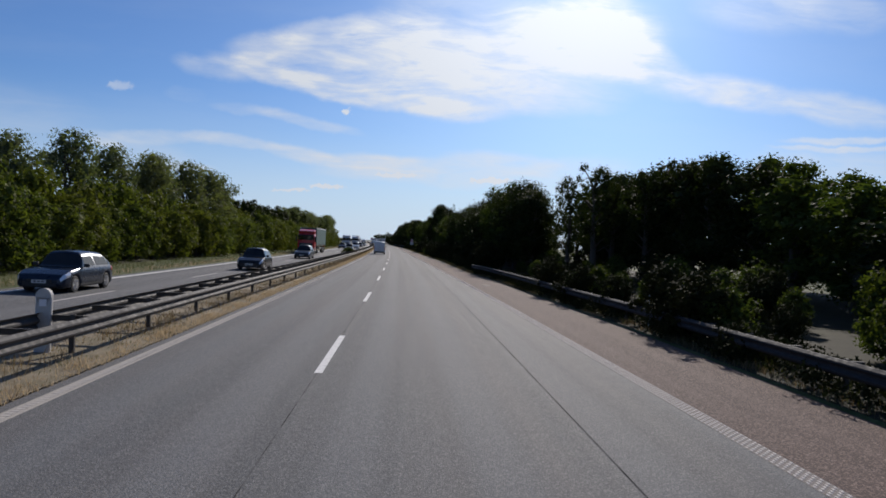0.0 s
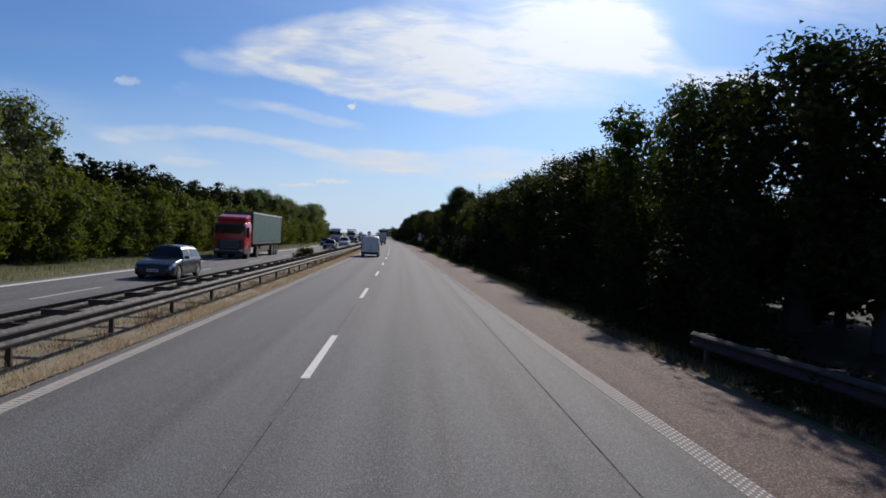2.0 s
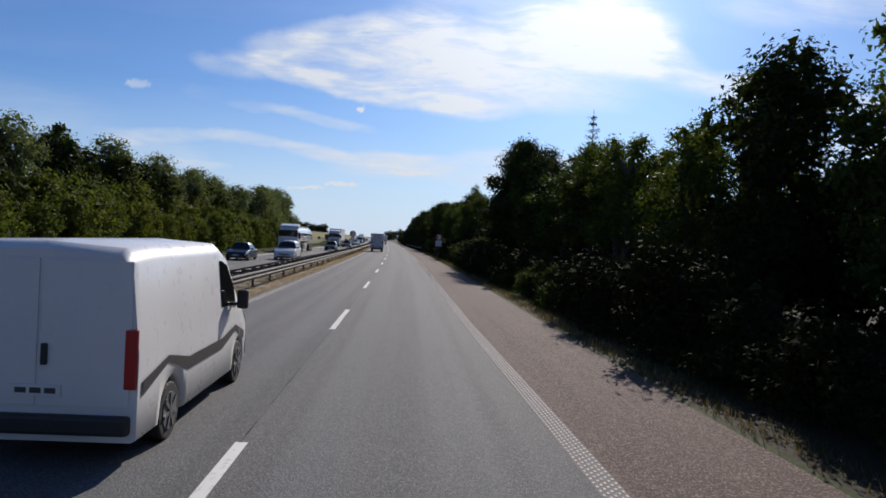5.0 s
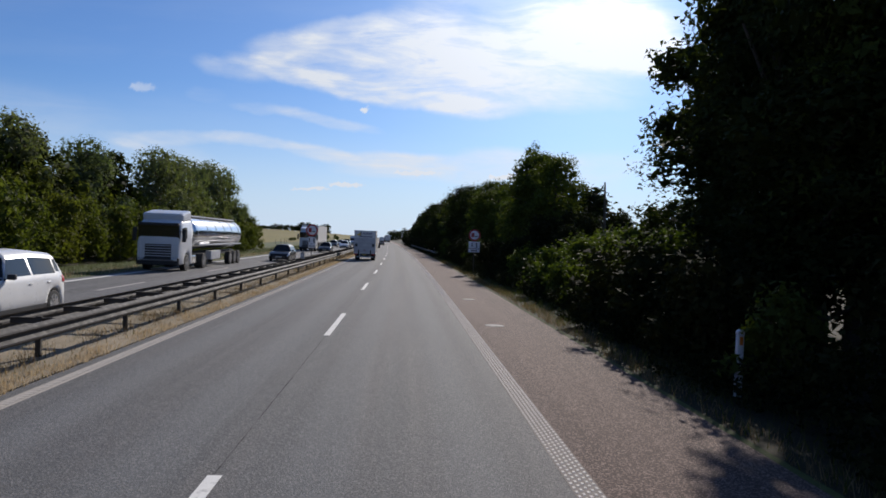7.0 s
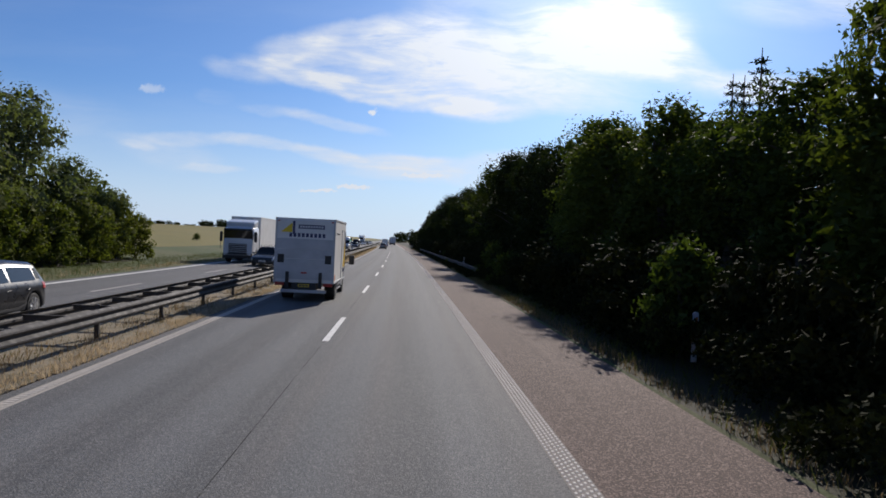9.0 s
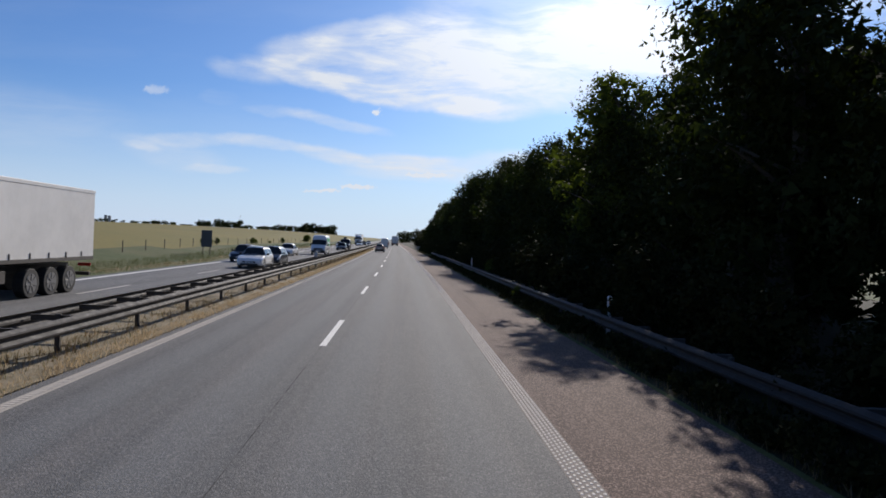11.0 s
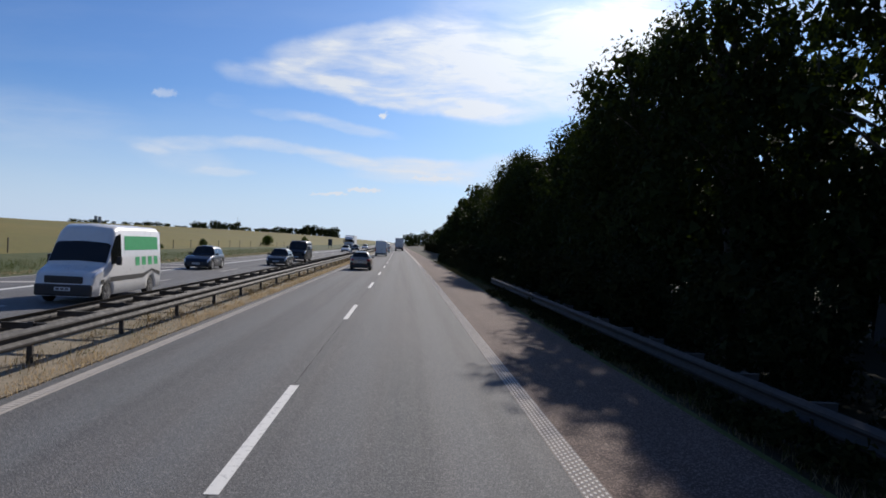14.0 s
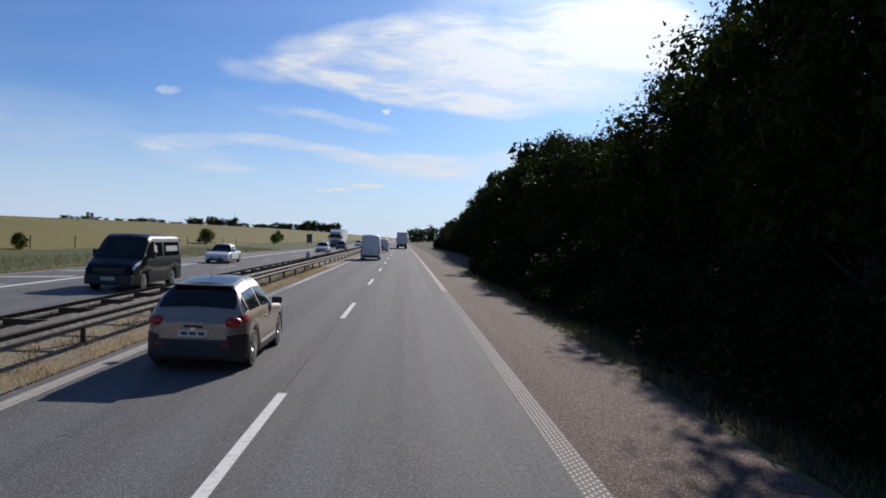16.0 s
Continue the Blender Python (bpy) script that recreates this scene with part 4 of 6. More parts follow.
ALLOY = plain("alloy_rim", (0.50, 0.50, 0.50), 0.3, 0.8, 0.3, 8)
STEEL_RIM = plain("steel_rim", (0.20, 0.20, 0.20), 0.5, 0.5, 0.5, 8)
TRIM = plain("black_plastic", (0.022, 0.022, 0.024), 0.55, 0, 0.3, 6)
LAMP = plain("lamp_lens", (0.75, 0.77, 0.80), 0.12, 0.35, 0.1, 5, 0.5)
RED_LENS = plain("red_lens", (0.42, 0.012, 0.010), 0.32, 0, 0.2, 5, 0.1)
AMBER = plain("amber_reflector", (0.80, 0.22, 0.02), 0.3, 0, 0.2, 5)
PLATE = plain("white_plate", (0.72, 0.72, 0.70), 0.4, 0, 0.2, 6)
PLATE_YELLOW = plain("yellow_plate", (0.75, 0.52, 0.04), 0.4, 0, 0.2, 6)
PLATE_TEXT = plain("plate_bar", (0.05, 0.05, 0.06), 0.5)
WHITE = car_paint("white_paint", (0.72, 0.72, 0.71))
WHITE_BOX = plain("white_panel", (0.74, 0.73, 0.70), 0.42, 0, 0.35, 1.2)
GREY_LIFT = plain("grey_lift_plate", (0.50, 0.51, 0.53), 0.45, 0.2, 0.5, 2.0)
NAVY = plain("navy_print", (0.012, 0.022, 0.10), 0.4)
YELLOW = plain("yellow_print", (0.82, 0.55, 0.01), 0.4, 0, 0.1)
SIGN_PALE = plain("pale_print", (0.42, 0.43, 0.45), 0.5)
CHROME = plain("polished_steel", (0.75, 0.76, 0.78), 0.16, 1.0, 0.3, 1.5)


def loft(sec, ys):
    """A closed body from half sections: sec(y) gives (x, z) points from sill to roof."""
    rings = []
    for y in ys:
        half = [(x, y, z) for x, z in sec(y)]
        rings.append(half + [(-x, yy, z) for x, yy, z in reversed(half[:-1])])
    n = len(rings[0])
    bm = bmesh.new()
    vs = [[bm.verts.new(p) for p in ring] for ring in rings]
    for a, b in zip(vs[:-1], vs[1:]):
        for i in range(n):
            j = (i + 1) % n
            bm.faces.new((a[i], a[j], b[j], b[i]))
    bm.faces.new(vs[0])
    bm.faces.new(list(reversed(vs[-1])))
    bmesh.ops.recalc_face_normals(bm, faces=bm.faces)
    for f in bm.faces:
        f.smooth = len(f.verts) == 4
    for e in bm.edges:
        if any(len(f.verts) > 4 for f in e.link_faces):
            e.smooth = False
    return bm


def skin_point(sec, y, p):
    half = sec(y)
    i = min(int(p), len(half) - 2)
    f = p - i
    return Vector((half[i][0] * (1 - f) + half[i + 1][0] * f, y, half[i][1] * (1 - f) + half[i + 1][1] * f))


def patch(sec, y0, y1, p0, p1, off=0.007, side=1, both=False, ny=7, np_=6):
    """A piece of skin lying proud of the body, between two stations and two heights of the section."""
    last = len(sec(y0)) - 1
    params = list(np.linspace(p0, p1, np_)) if not both else list(np.linspace(p0, last, np_)) + list(np.linspace(last, p0, np_))[1:]
    flips = [1] * len(params) if not both else [1] * np_ + [-1] * (np_ - 1)
    bm = bmesh.new()
    grid = []
    for y in np.linspace(y0, y1, ny):
        row = []
        for p, flip in zip(params, flips):
            a = skin_point(sec, y, p)
            d1 = skin_point(sec, y + 0.02, p) - skin_point(sec, y - 0.02, p)
            d2 = skin_point(sec, y, min(p + 0.05, last)) - skin_point(sec, y, max(p - 0.05, 0))
            n = d1.cross(d2)
            n = n.normalized() if n.length > 1e-9 else Vector((0, 0, 1))
            if n.x < -0.01 or (abs(n.x) <= 0.01 and n.z < 0):
                n = -n
            q = a + n * off
            row.append(bm.verts.new((q.x * flip * side, q.y, q.z)))
        grid.append(row)
    for r0, r1 in zip(grid[:-1], grid[1:]):
        for i in range(len(params) - 1):
            bm.faces.new((r0[i], r0[i + 1], r1[i + 1], r1[i]))
    bmesh.ops.recalc_face_normals(bm, faces=bm.faces)
    for f in bm.faces:
        f.smooth = True
    return bm


def disc(bm, radius, width, place, axis="x", sides=24, bevel=0.0):
    turn = Matrix.Rotation(math.pi / 2, 4, "Y") if axis == "x" else Matrix.Rotation(math.pi / 2, 4, "X") if axis == "y" else Matrix.Identity(4)
    made = bmesh.ops.create_cone(bm, cap_ends=True, segments=sides, radius1=radius, radius2=radius, depth=width, matrix=Matrix.Translation(place) @ turn)
    if bevel:
        edges = [e for e in {e for v in made["verts"] for e in v.link_edges} if any(len(f.verts) > 4 for f in e.link_faces)]
        bmesh.ops.bevel(bm, geom=edges, offset=bevel, segments=3, affect="EDGES", profile=0.6)


def wheel(parent, x, y, radius, width, rim_mat, side):
    bm = bmesh.new()
    disc(bm, radius, width, (0, 0, 0), bevel=0.035)
    tyre = part("wheel", bm, RUBBER, parent)
    tyre.location = (x, y, radius)
    bm = bmesh.new()
    face = side * (width / 2 + 0.002)
    disc(bm, radius * 0.66, 0.012, (face, 0, 0))
    for k in range(7):
        a = 2 * math.pi * k / 7
        box(bm, (0.022, radius * 0.14, radius * 0.56), (face + side * 0.010, math.cos(a + math.pi / 2) * radius * 0.36, math.sin(a + math.pi / 2) * radius * 0.36), 0, Matrix.Rotation(a, 4, "X"))
    disc(bm, radius * 0.16, 0.035, (face + side * 0.008, 0, 0), sides=14)
    part("rim", bm, rim_mat, tyre)
    return tyre


def plate_on(parent, y, z, facing, yellow=False, width=0.50):
    p = part("number_plate", boxed((width, 0.012, 0.115), (0, y, z)), PLATE_YELLOW if yellow else PLATE, parent)
    bm = bmesh.new()
    for k in range(3):
        box(bm, (width * 0.22, 0.006, 0.055), ((k - 1) * width * 0.29, y + facing * 0.008, z))
    part("plate_bar", bm, PLATE_TEXT, p)


def car(label, paint, length=4.3, width=1.79, height=1.47, tail="hatch", rim=ALLOY, rails=False, two_tone=None):
    """A passenger car, nose towards +y, standing on z = 0."""
    root = tagged(new("car"), label, "car")
    half, w, r = length / 2, width / 2, 0.315 if height < 1.55 else 0.34
    arch = r + 0.055
    axles = (-half + 0.80, half - 0.86)
    belt = height * 0.625
    crossover = tail == "crossover"
    deck_y = [-half, -half + 0.10, -half + 0.45, half - 1.25, half - 0.55, half - 0.12, half]
    deck_z = [belt * 0.80, belt * 0.97, belt, belt * 0.985, belt * 0.90, belt * 0.74, belt * 0.58]
    if tail == "sedan":
        roof_y = [-half, -half + 0.42, -half + 1.38, -half + 2.0, half - 1.95, half - 1.02, half]
        roof_z = [0, 0, height * 0.955, height, height * 0.99, 0, 0]
        deck_z[1], deck_z[2] = belt * 0.99, belt * 1.01
    elif tail == "estate":
        roof_y = [-half, -half + 0.12, -half + 0.42, -half + 1.5, half - 1.95, half - 1.15, half]
        roof_z = [0, belt, height * 0.95, height, height * 0.985, 0, 0]
    elif tail == "crossover":
        belt = height * 0.655
        deck_z = [belt * 0.92, belt * 0.99, belt, belt * 0.97, belt * 0.90, belt * 0.76, belt * 0.60]
        roof_y = [-half, -half + 0.10, -half + 0.58, -half + 1.5, half - 1.80, half - 1.02, half]
        roof_z = [0, belt * 1.0, height * 0.955, height, height * 0.985, 0, 0]
    else:
        roof_y = [-half, -half + 0.10, -half + 0.70, -half + 1.6, half - 1.80, half - 1.02, half]
        roof_z = [0, belt, height * 0.95, height, height * 0.985, 0, 0]

    def sec(y):
        t = abs(y) / half
        ww = w * (1 - 0.10 * max(0, (t - 0.70) / 0.30) ** 2)
        turn = 0.42 if crossover and y < 0 else 0.20
        e = min(1.0, max(0.0, (abs(y) - half + turn) / turn))
        inset = (0.30 if crossover and y < 0 else 0.15) * (1 - math.sqrt(1 - e * e))
        ww -= inset
        low = 0.20 + 0.06 * max(0, (t - 0.8) / 0.2) + inset * 0.7
        for a in axles:
            if abs(y - a) < arch:
                low = max(low, r + math.sqrt(arch ** 2 - (y - a) ** 2))
        deck = float(np.interp(y, deck_y, deck_z)) - inset * 0.25
        roof = max(deck, float(np.interp(y, roof_y, roof_z)))
        f = max(0.0, min(1.0, (roof - deck) / (height - belt)))
        shoulder = max(low + 0.04, deck - 0.10)
        wt = ww * (0.93 - (0.28 if crossover else 0.26) * f)
        return [(ww - 0.05, low), (ww, low + 0.03), (ww, (low + shoulder) / 2), (ww * 0.985, shoulder), (ww * 0.94, max(deck - 0.01, shoulder + 0.02)), (wt, max(roof - 0.07 * f - 0.005, shoulder + 0.03)), (wt * 0.80, roof + 0.03 * f), (0, roof + 0.045 * f + 0.02)]

    ys = sorted({*np.linspace(-half, half, 54).round(4), *[round(k * (half - d), 4) for k in (-1, 1) for d in (0.01, 0.025, 0.05, 0.1, 0.15)], *[round(a + d * arch, 4) for a in axles for d in (-0.999, -0.9, -0.7, -0.35, 0, 0.35, 0.7, 0.9, 0.999)]})
    body = part("body", loft(sec, ys), paint, root)
    part("underbody", boxed((width - 0.22, length - 0.35, 0.34), (0, 0, 0.36)), TRIM, root)
    front_base, front_top, rear_top, rear_base = roof_y[5], roof_y[4], roof_y[2], roof_y[1]
    part("windscreen", patch(sec, front_base - 0.06, front_top + 0.04, 5.25, 7, 0.006, both=True), GLASS, root)
    part("rear_window", patch(sec, rear_base + (0.10 if tail != "sedan" else 0.06), rear_top - 0.03, 5.35 if crossover else 5.2, 7, 0.006, both=True), GLASS, root)
    mid = (front_base + rear_base) / 2 - 0.02
    for side in (1, -1):
        part("side_window", patch(sec, mid + 0.05, front_base - 0.42, 4.12, 4.88, 0.006, side), GLASS, root)
        part("side_window", patch(sec, rear_base + 0.52, mid - 0.05, 4.12, 4.88, 0.006, side), GLASS, root)
        if tail != "sedan":
            part("side_window", patch(sec, rear_base + 0.24, rear_base + 0.46, 4.2, 4.85, 0.006, side), GLASS, root)
        part("headlight", patch(sec, half - 0.48, half - 0.03, 2.7, 4.3, 0.010, side), LAMP, root)
        part("tail_light", patch(sec, -half + (0.12 if crossover else 0.02), -half + (0.40 if crossover else 0.34), 3.0 if crossover else 2.75, 4.0, 0.012, side), RED_LENS, root)
        part("sill", patch(sec, axles[0] + arch, axles[1] - arch, 0.2, 1.35, 0.008, side), TRIM, root)
        for y in (mid - 0.72, mid + 0.18):
            part("door_handle", boxed((0.03, 0.17, 0.03), (side * (w - 0.005), y, belt - 0.17), 0.008), paint, root)
        bm = bmesh.new()
        box(bm, (0.21, 0.10, 0.14), (side * (w + 0.06), front_base - 0.55, belt + 0.07), 0.035)
        part("wing_mirror", bm, two_tone or TRIM, root)
        for a in axles:
            wheel(root, side * (w - 0.115), a, r, 0.21, rim, side)
    part("grille", boxed((width * 0.50, 0.05, 0.11), (0, half - 0.01, belt * 0.50), 0.02), TRIM, body)
    part("lower_grille", boxed((width * 0.66, 0.05, 0.13), (0, half - 0.015, 0.31), 0.02), TRIM, body)
    part("rear_bumper", boxed((width * (0.72 if crossover else 0.80), 0.16 if crossover else 0.14, 0.36 if crossover else 0.30), (0, -half + 0.05, 0.42 if crossover else 0.38), 0.06), TRIM, root)
    part("tail_badge", boxed((0.10, 0.02, 0.08), (0, -half - 0.006, belt * 0.76), 0.008), CHROME, root)
    for side in (1, -1):
        if crossover:
            bm = bmesh.new()
            bmesh.ops.create_uvsphere(bm, u_segments=16, v_segments=10, radius=1.0, matrix=Matrix.Translation((side * (w - 0.235), -half + 0.10, belt * 0.875)) @ Matrix.Rotation(side * 0.5, 4, "Z") @ Matrix.Diagonal((0.16, 0.10, 0.10, 1)))
            part("tail_light", bm, RED_LENS, root)
            part("side_moulding", patch(sec, axles[0] + arch + 0.12, axles[1] - arch - 0.10, 1.38, 1.62, 0.012, side), LAMP, root, "bright door moulding")
            # black cladding, carried up the tail to stand in for low shade too
            part("rear_cladding", patch(sec, -half + 0.01, axles[0] - arch - 0.005, 0.1, 2.3, 0.010, side), TRIM, root)
            part("bumper_reflector", boxed((0.16, 0.03, 0.04), (side * (w * 0.62), -half - 0.02, 0.50), 0.01), RED_LENS, root)
        else:
            part("tail_light", boxed((0.26, 0.08, 0.14), (side * (w * 0.66), -half + 0.02, belt * 0.76), 0.04), RED_LENS, root)
    if crossover:
        part("roof_spoiler", boxed((width * 0.58, 0.22, 0.03), (0, rear_top - 0.02, height * 0.972), 0.013), paint, root)
        part("hatch_handle", boxed((0.34, 0.03, 0.04), (0, -half - 0.004, belt * 0.80), 0.012), TRIM, root)
    plate_on(root, -half - 0.012, belt * (0.68 if crossover else 0.60), -1)
    plate_on(root, half + 0.022, 0.43, 1)
    bm = bmesh.new()
    box(bm, (0.008, 0.008, 0.16), (0, -half + 1.0, height + 0.12), 0, Matrix.Rotation(0.5, 4, "X"))
    part("antenna", bm, TRIM, root)
    if two_tone:
        part("roof_panel", patch(sec, rear_top + 0.02, front_top - 0.03, 5.5, 7, 0.008, both=True), two_tone, root)
    if rails:
        for side in (1, -1):
            part("roof_rail", boxed((0.035, 1.9, 0.05), (side * w * 0.62, -0.35, height + 0.035), 0.012), TRIM, root)
    return root


def van(label, paint, length=5.4, width=2.0, height=2.4, side_glass=False, print_mat=None):
    """A panel van, nose towards +y."""
    root = tagged(new("van"), label, "van")
    half, w, r = length / 2, width / 2, 0.34
    arch = r + 0.07
    axles = (-half + 1.05, half - 0.95)
    roof_y = [-half, -half + 0.05, -half + 0.6, half - 1.95, half - 1.62, half - 0.86, half - 0.22, half - 0.05, half]
    roof_z = [height - 0.10, height - 0.03, height, height, height - 0.10, 1.28, 1.04, 0.86, 0.62]

    def sec(y):
        t = max(0, (y - half + 1.2) / 1.2)
        ww = w * (1 - 0.12 * t ** 2)
        low = 0.26
        for a in axles:
            if abs(y - a) < arch:
                low = max(low, r + math.sqrt(arch ** 2 - (y - a) ** 2))
        roof = float(np.interp(y, roof_y, roof_z))
        f = max(0.0, min(1.0, (roof - 1.15) / (height - 1.15)))
        belt = min(1.18, roof - 0.10)
        belt = max(belt, low + 0.06)
        wt = ww * (0.97 - 0.07 * f)
        return [(ww - 0.05, low), (ww, low + 0.03), (ww, (low + belt) / 2), (ww, belt), (ww * 0.995, belt + 0.02), (wt, max(roof - 0.16 * f - 0.02, belt + 0.03)), (wt * 0.86, max(roof - 0.02, belt + 0.04)), (0, max(roof + 0.02, belt + 0.05))]

    ys = sorted({*np.linspace(-half, half, 60).round(4), *[round(a + d * arch, 4) for a in axles for d in (-0.999, -0.9, -0.6, 0, 0.6, 0.9, 0.999)]})
    body = part("body", loft(sec, ys), paint, root)
    part("underbody", boxed((width - 0.24, length - 0.4, 0.30), (0, 0, 0.40)), TRIM, root)
    glass_top = half - 0.86 - 0.76 * (min(2.04, height - 0.2) - 1.28) / (height - 1.38)
    part("windscreen", patch(sec, half - 0.92, glass_top, 5.15, 7, 0.008, both=True), GLASS, root)
    for side in (1, -1):
        part("side_window", patch(sec, half - 2.05, half - 1.22, 4.15, 4.90, 0.007, side), GLASS, root)
        if side_glass:
            part("side_window", patch(sec, -0.35, half - 2.2, 4.15, 4.85, 0.007, side), GLASS, root)
            rear_glass = part("side_window", patch(sec, -half + 0.25, -0.5, 4.15, 4.85, 0.007, side), GLASS, root)
            part("window_print", patch(sec, -half + 0.45, -0.75, 4.38, 4.66, 0.012, side), SIGN_PALE, rear_glass, "white print bar")
            part("window_print", patch(sec, 0.30, 0.62, 4.35, 4.70, 0.012, side), SIGN_PALE, rear_glass, "white print spot")
        part("headlight", patch(sec, half - 0.55, half - 0.10, 3.0, 5.3, 0.010, side), LAMP, root)
        part("side_moulding", patch(sec, -half + 0.1, half - 0.5, 2.0, 2.35, 0.012, side), TRIM, root)
        part("tail_light", boxed((0.13, 0.05, 0.62), (side * (w - 0.075), -half - 0.005, 1.12), 0.02), RED_LENS, root)
        bm = bmesh.new()
        box(bm, (0.17, 0.12, 0.30), (side * (w + 0.15), half - 1.45, 1.42), 0.04)
        box(bm, (0.16, 0.05, 0.05), (side * (w + 0.02), half - 1.45, 1.34))
        part("wing_mirror", bm, TRIM, root)
        for a in axles:
            wheel(root, side * (w - 0.13), a, r, 0.22, STEEL_RIM, side)
        part("rear_door", boxed((w - 0.10, 0.024, height - 0.80), (side * (w / 2 - 0.035), -half - 0.006, 0.62 + (height - 0.80) / 2), 0.010), paint, root)
        if print_mat:
            part("side_print", patch(sec, -half + 0.30, half - 2.35, 4.45, 4.85, 0.008, side), print_mat, root, "green print block")
            for k in range(4):
                part("side_print", patch(sec, -half + 0.35 + 0.62 * k, -half + 0.75 + 0.62 * k, 3.6, 4.25, 0.008, side, ny=3), print_mat, root, "green print bar")
    part("door_handle", boxed((0.06, 0.05, 0.22), (0.07, -half - 0.03, 1.15), 0.015), TRIM, root)
    part("rear_bumper", boxed((width * 0.94, 0.16, 0.20), (0, -half - 0.02, 0.44), 0.04), TRIM, root)
    part("grille", boxed((width * 0.60, 0.08, 0.24), (0, half - 0.03, 0.80), 0.05), TRIM, body)
    part("front_bumper", boxed((width * 0.90, 0.16, 0.40), (0, half - 0.05, 0.46), 0.07), TRIM, root)
    plate_on(root, -half - 0.03, 0.78, -1, yellow=False)
    plate_on(root, half + 0.04, 0.50, 1)
    return root


def box_truck():
    """White delivery truck: box body, tail lift and a low cab in front."""
    root = tagged(new("box_truck"), "white box delivery truck with grey tail lift and yellow print", "truck")
    W, H0, H1, R, F = 2.25, 0.72, 3.16, -3.1, 1.35
    bm = bmesh.new()
    box(bm, (W, F - R, H1 - H0), (0, (F + R) / 2, (H0 + H1) / 2), 0.03)
    cargo = part("cargo_box", bm, WHITE_BOX, root)
    for side in (1, -1):
        for z in (H0 + 0.03, H1 - 0.03):
            part("box_rail", boxed((0.03, F - R, 0.07), (side * (W / 2 + 0.004), (F + R) / 2, z), 0.008), GREY_LIFT, cargo)
        part("corner_post", boxed((0.07, 0.05, H1 - H0), (side * (W / 2 - 0.035), R - 0.006, (H0 + H1) / 2), 0.01), GREY_LIFT, cargo)
        part("marker_light", boxed((0.09, 0.03, 0.04), (side * (W / 2 - 0.12), R - 0.02, H1 - 0.12)), RED_LENS, cargo)
        part("tail_light", boxed((0.34, 0.06, 0.12), (side * (W / 2 - 0.22), R + 0.02, 0.66), 0.015), RED_LENS, root)
        bm = bmesh.new()
        for k in range(2):
            box(bm, (0.008, 0.10, 0.24), (side * (W / 2 + 0.003), R + 0.16 + 0.2 * k, 0.92 + 0.02 * k))
        part("amber_reflector", bm, AMBER, cargo)
        bm = bmesh.new()
        box(bm, (0.03, 1.5, 0.05), (side * (W / 2 - 0.05), -0.55, 0.42))
        box(bm, (0.03, 1.5, 0.05), (side * (W / 2 - 0.05), -0.55, 0.60))
        box(bm, (0.04, 0.05, 0.34), (side * (W / 2 - 0.05), 0.1, 0.55))
        box(bm, (0.04, 0.05, 0.34), (side * (W / 2 - 0.05), -1.2, 0.55))
        part("side_guard", bm, GREY_LIFT, root)
    part("header_panel", boxed((W - 0.14, 0.02, 0.72), (0, R - 0.004, H1 - 0.42), 0.006), WHITE_BOX, cargo)
    for z, h in ((2.18, 0.40), (1.80, 0.34), (1.36, 0.50), (0.98, 0.26)):
        part("lift_panel", boxed((W - 0.10, 0.03, h), (0, R - 0.012, z), 0.008), GREY_LIFT, cargo)
    for side in (1, -1):
        part("lift_window", boxed((0.24, 0.012, 0.32), (side * (W / 2 - 0.24), R - 0.03, 1.62)), TRIM, cargo)
        part("lift_arm", boxed((0.12, 0.10, 0.62), (side * 0.62, R - 0.05, 0.82), 0.02), TRIM, root)
    part("lift_badge", boxed((0.22, 0.01, 0.06), (0, R - 0.034, 1.10)), RED_LENS, cargo)
    part("under_run_bar", boxed((1.7, 0.12, 0.12), (0, R + 0.05, 0.40), 0.02), GREY_LIFT, root)
    plate_on(root, R - 0.01, 0.62, -1, yellow=True, width=0.42)
    # print on the tail and the sides, as plain shapes
    part("tail_print", boxed((0.98, 0.006, 0.15), (0.22, R - 0.017, 2.84)), NAVY, cargo, "navy print bar")
    bm = bmesh.new()
    for k in range(9):
        box(bm, (0.10, 0.006, 0.15), (-0.55 + k * 0.155, R - 0.017, 2.52))
    part("tail_print", bm, NAVY, cargo, "row of navy print bars")
    bm = bmesh.new()
    for k in range(9):
        box(bm, (0.07, 0.006, 0.075), (-0.18 + k * 0.10, R - 0.021, 2.84))
    part("tail_print", bm, WHITE_BOX, cargo, "white print bars")
    bm = bmesh.new()
    a = [bm.verts.new(p) for p in ((-0.92, R - 0.018, 2.62), (-0.50, R - 0.018, 2.62), (-0.50, R - 0.018, 2.98))]
    bm.faces.new(a)
    part("tail_print", bm, YELLOW, cargo, "yellow print wedge")
    part("tail_print", boxed((0.09, 0.006, 0.48), (-0.44, R - 0.017, 2.80)), NAVY, cargo, "navy print bar")
    for side in (1, -1):
        x = side * (W / 2 + 0.006)
        part("side_door", boxed((0.02, 0.86, 1.95), (side * (W / 2 + 0.003), 0.02, 1.80), 0.008), WHITE_BOX, cargo)
        bm = bmesh.new()
        for dy in (-0.44, 0.44):
            box(bm, (0.02, 0.03, 1.98), (side * (W / 2 + 0.012), 0.02 + dy, 1.80))
        box(bm, (0.02, 0.90, 0.03), (side * (W / 2 + 0.012), 0.02, 2.79))
        part("door_frame", bm, GREY_LIFT, cargo)
        bm = bmesh.new()
        a = [bm.verts.new(p) for p in ((x + side * 0.012, 0.1, 1.25), (x + side * 0.012, 1.24, 1.25), (x + side * 0.012, 1.24, 2.65))]
        bm.faces.new(a)
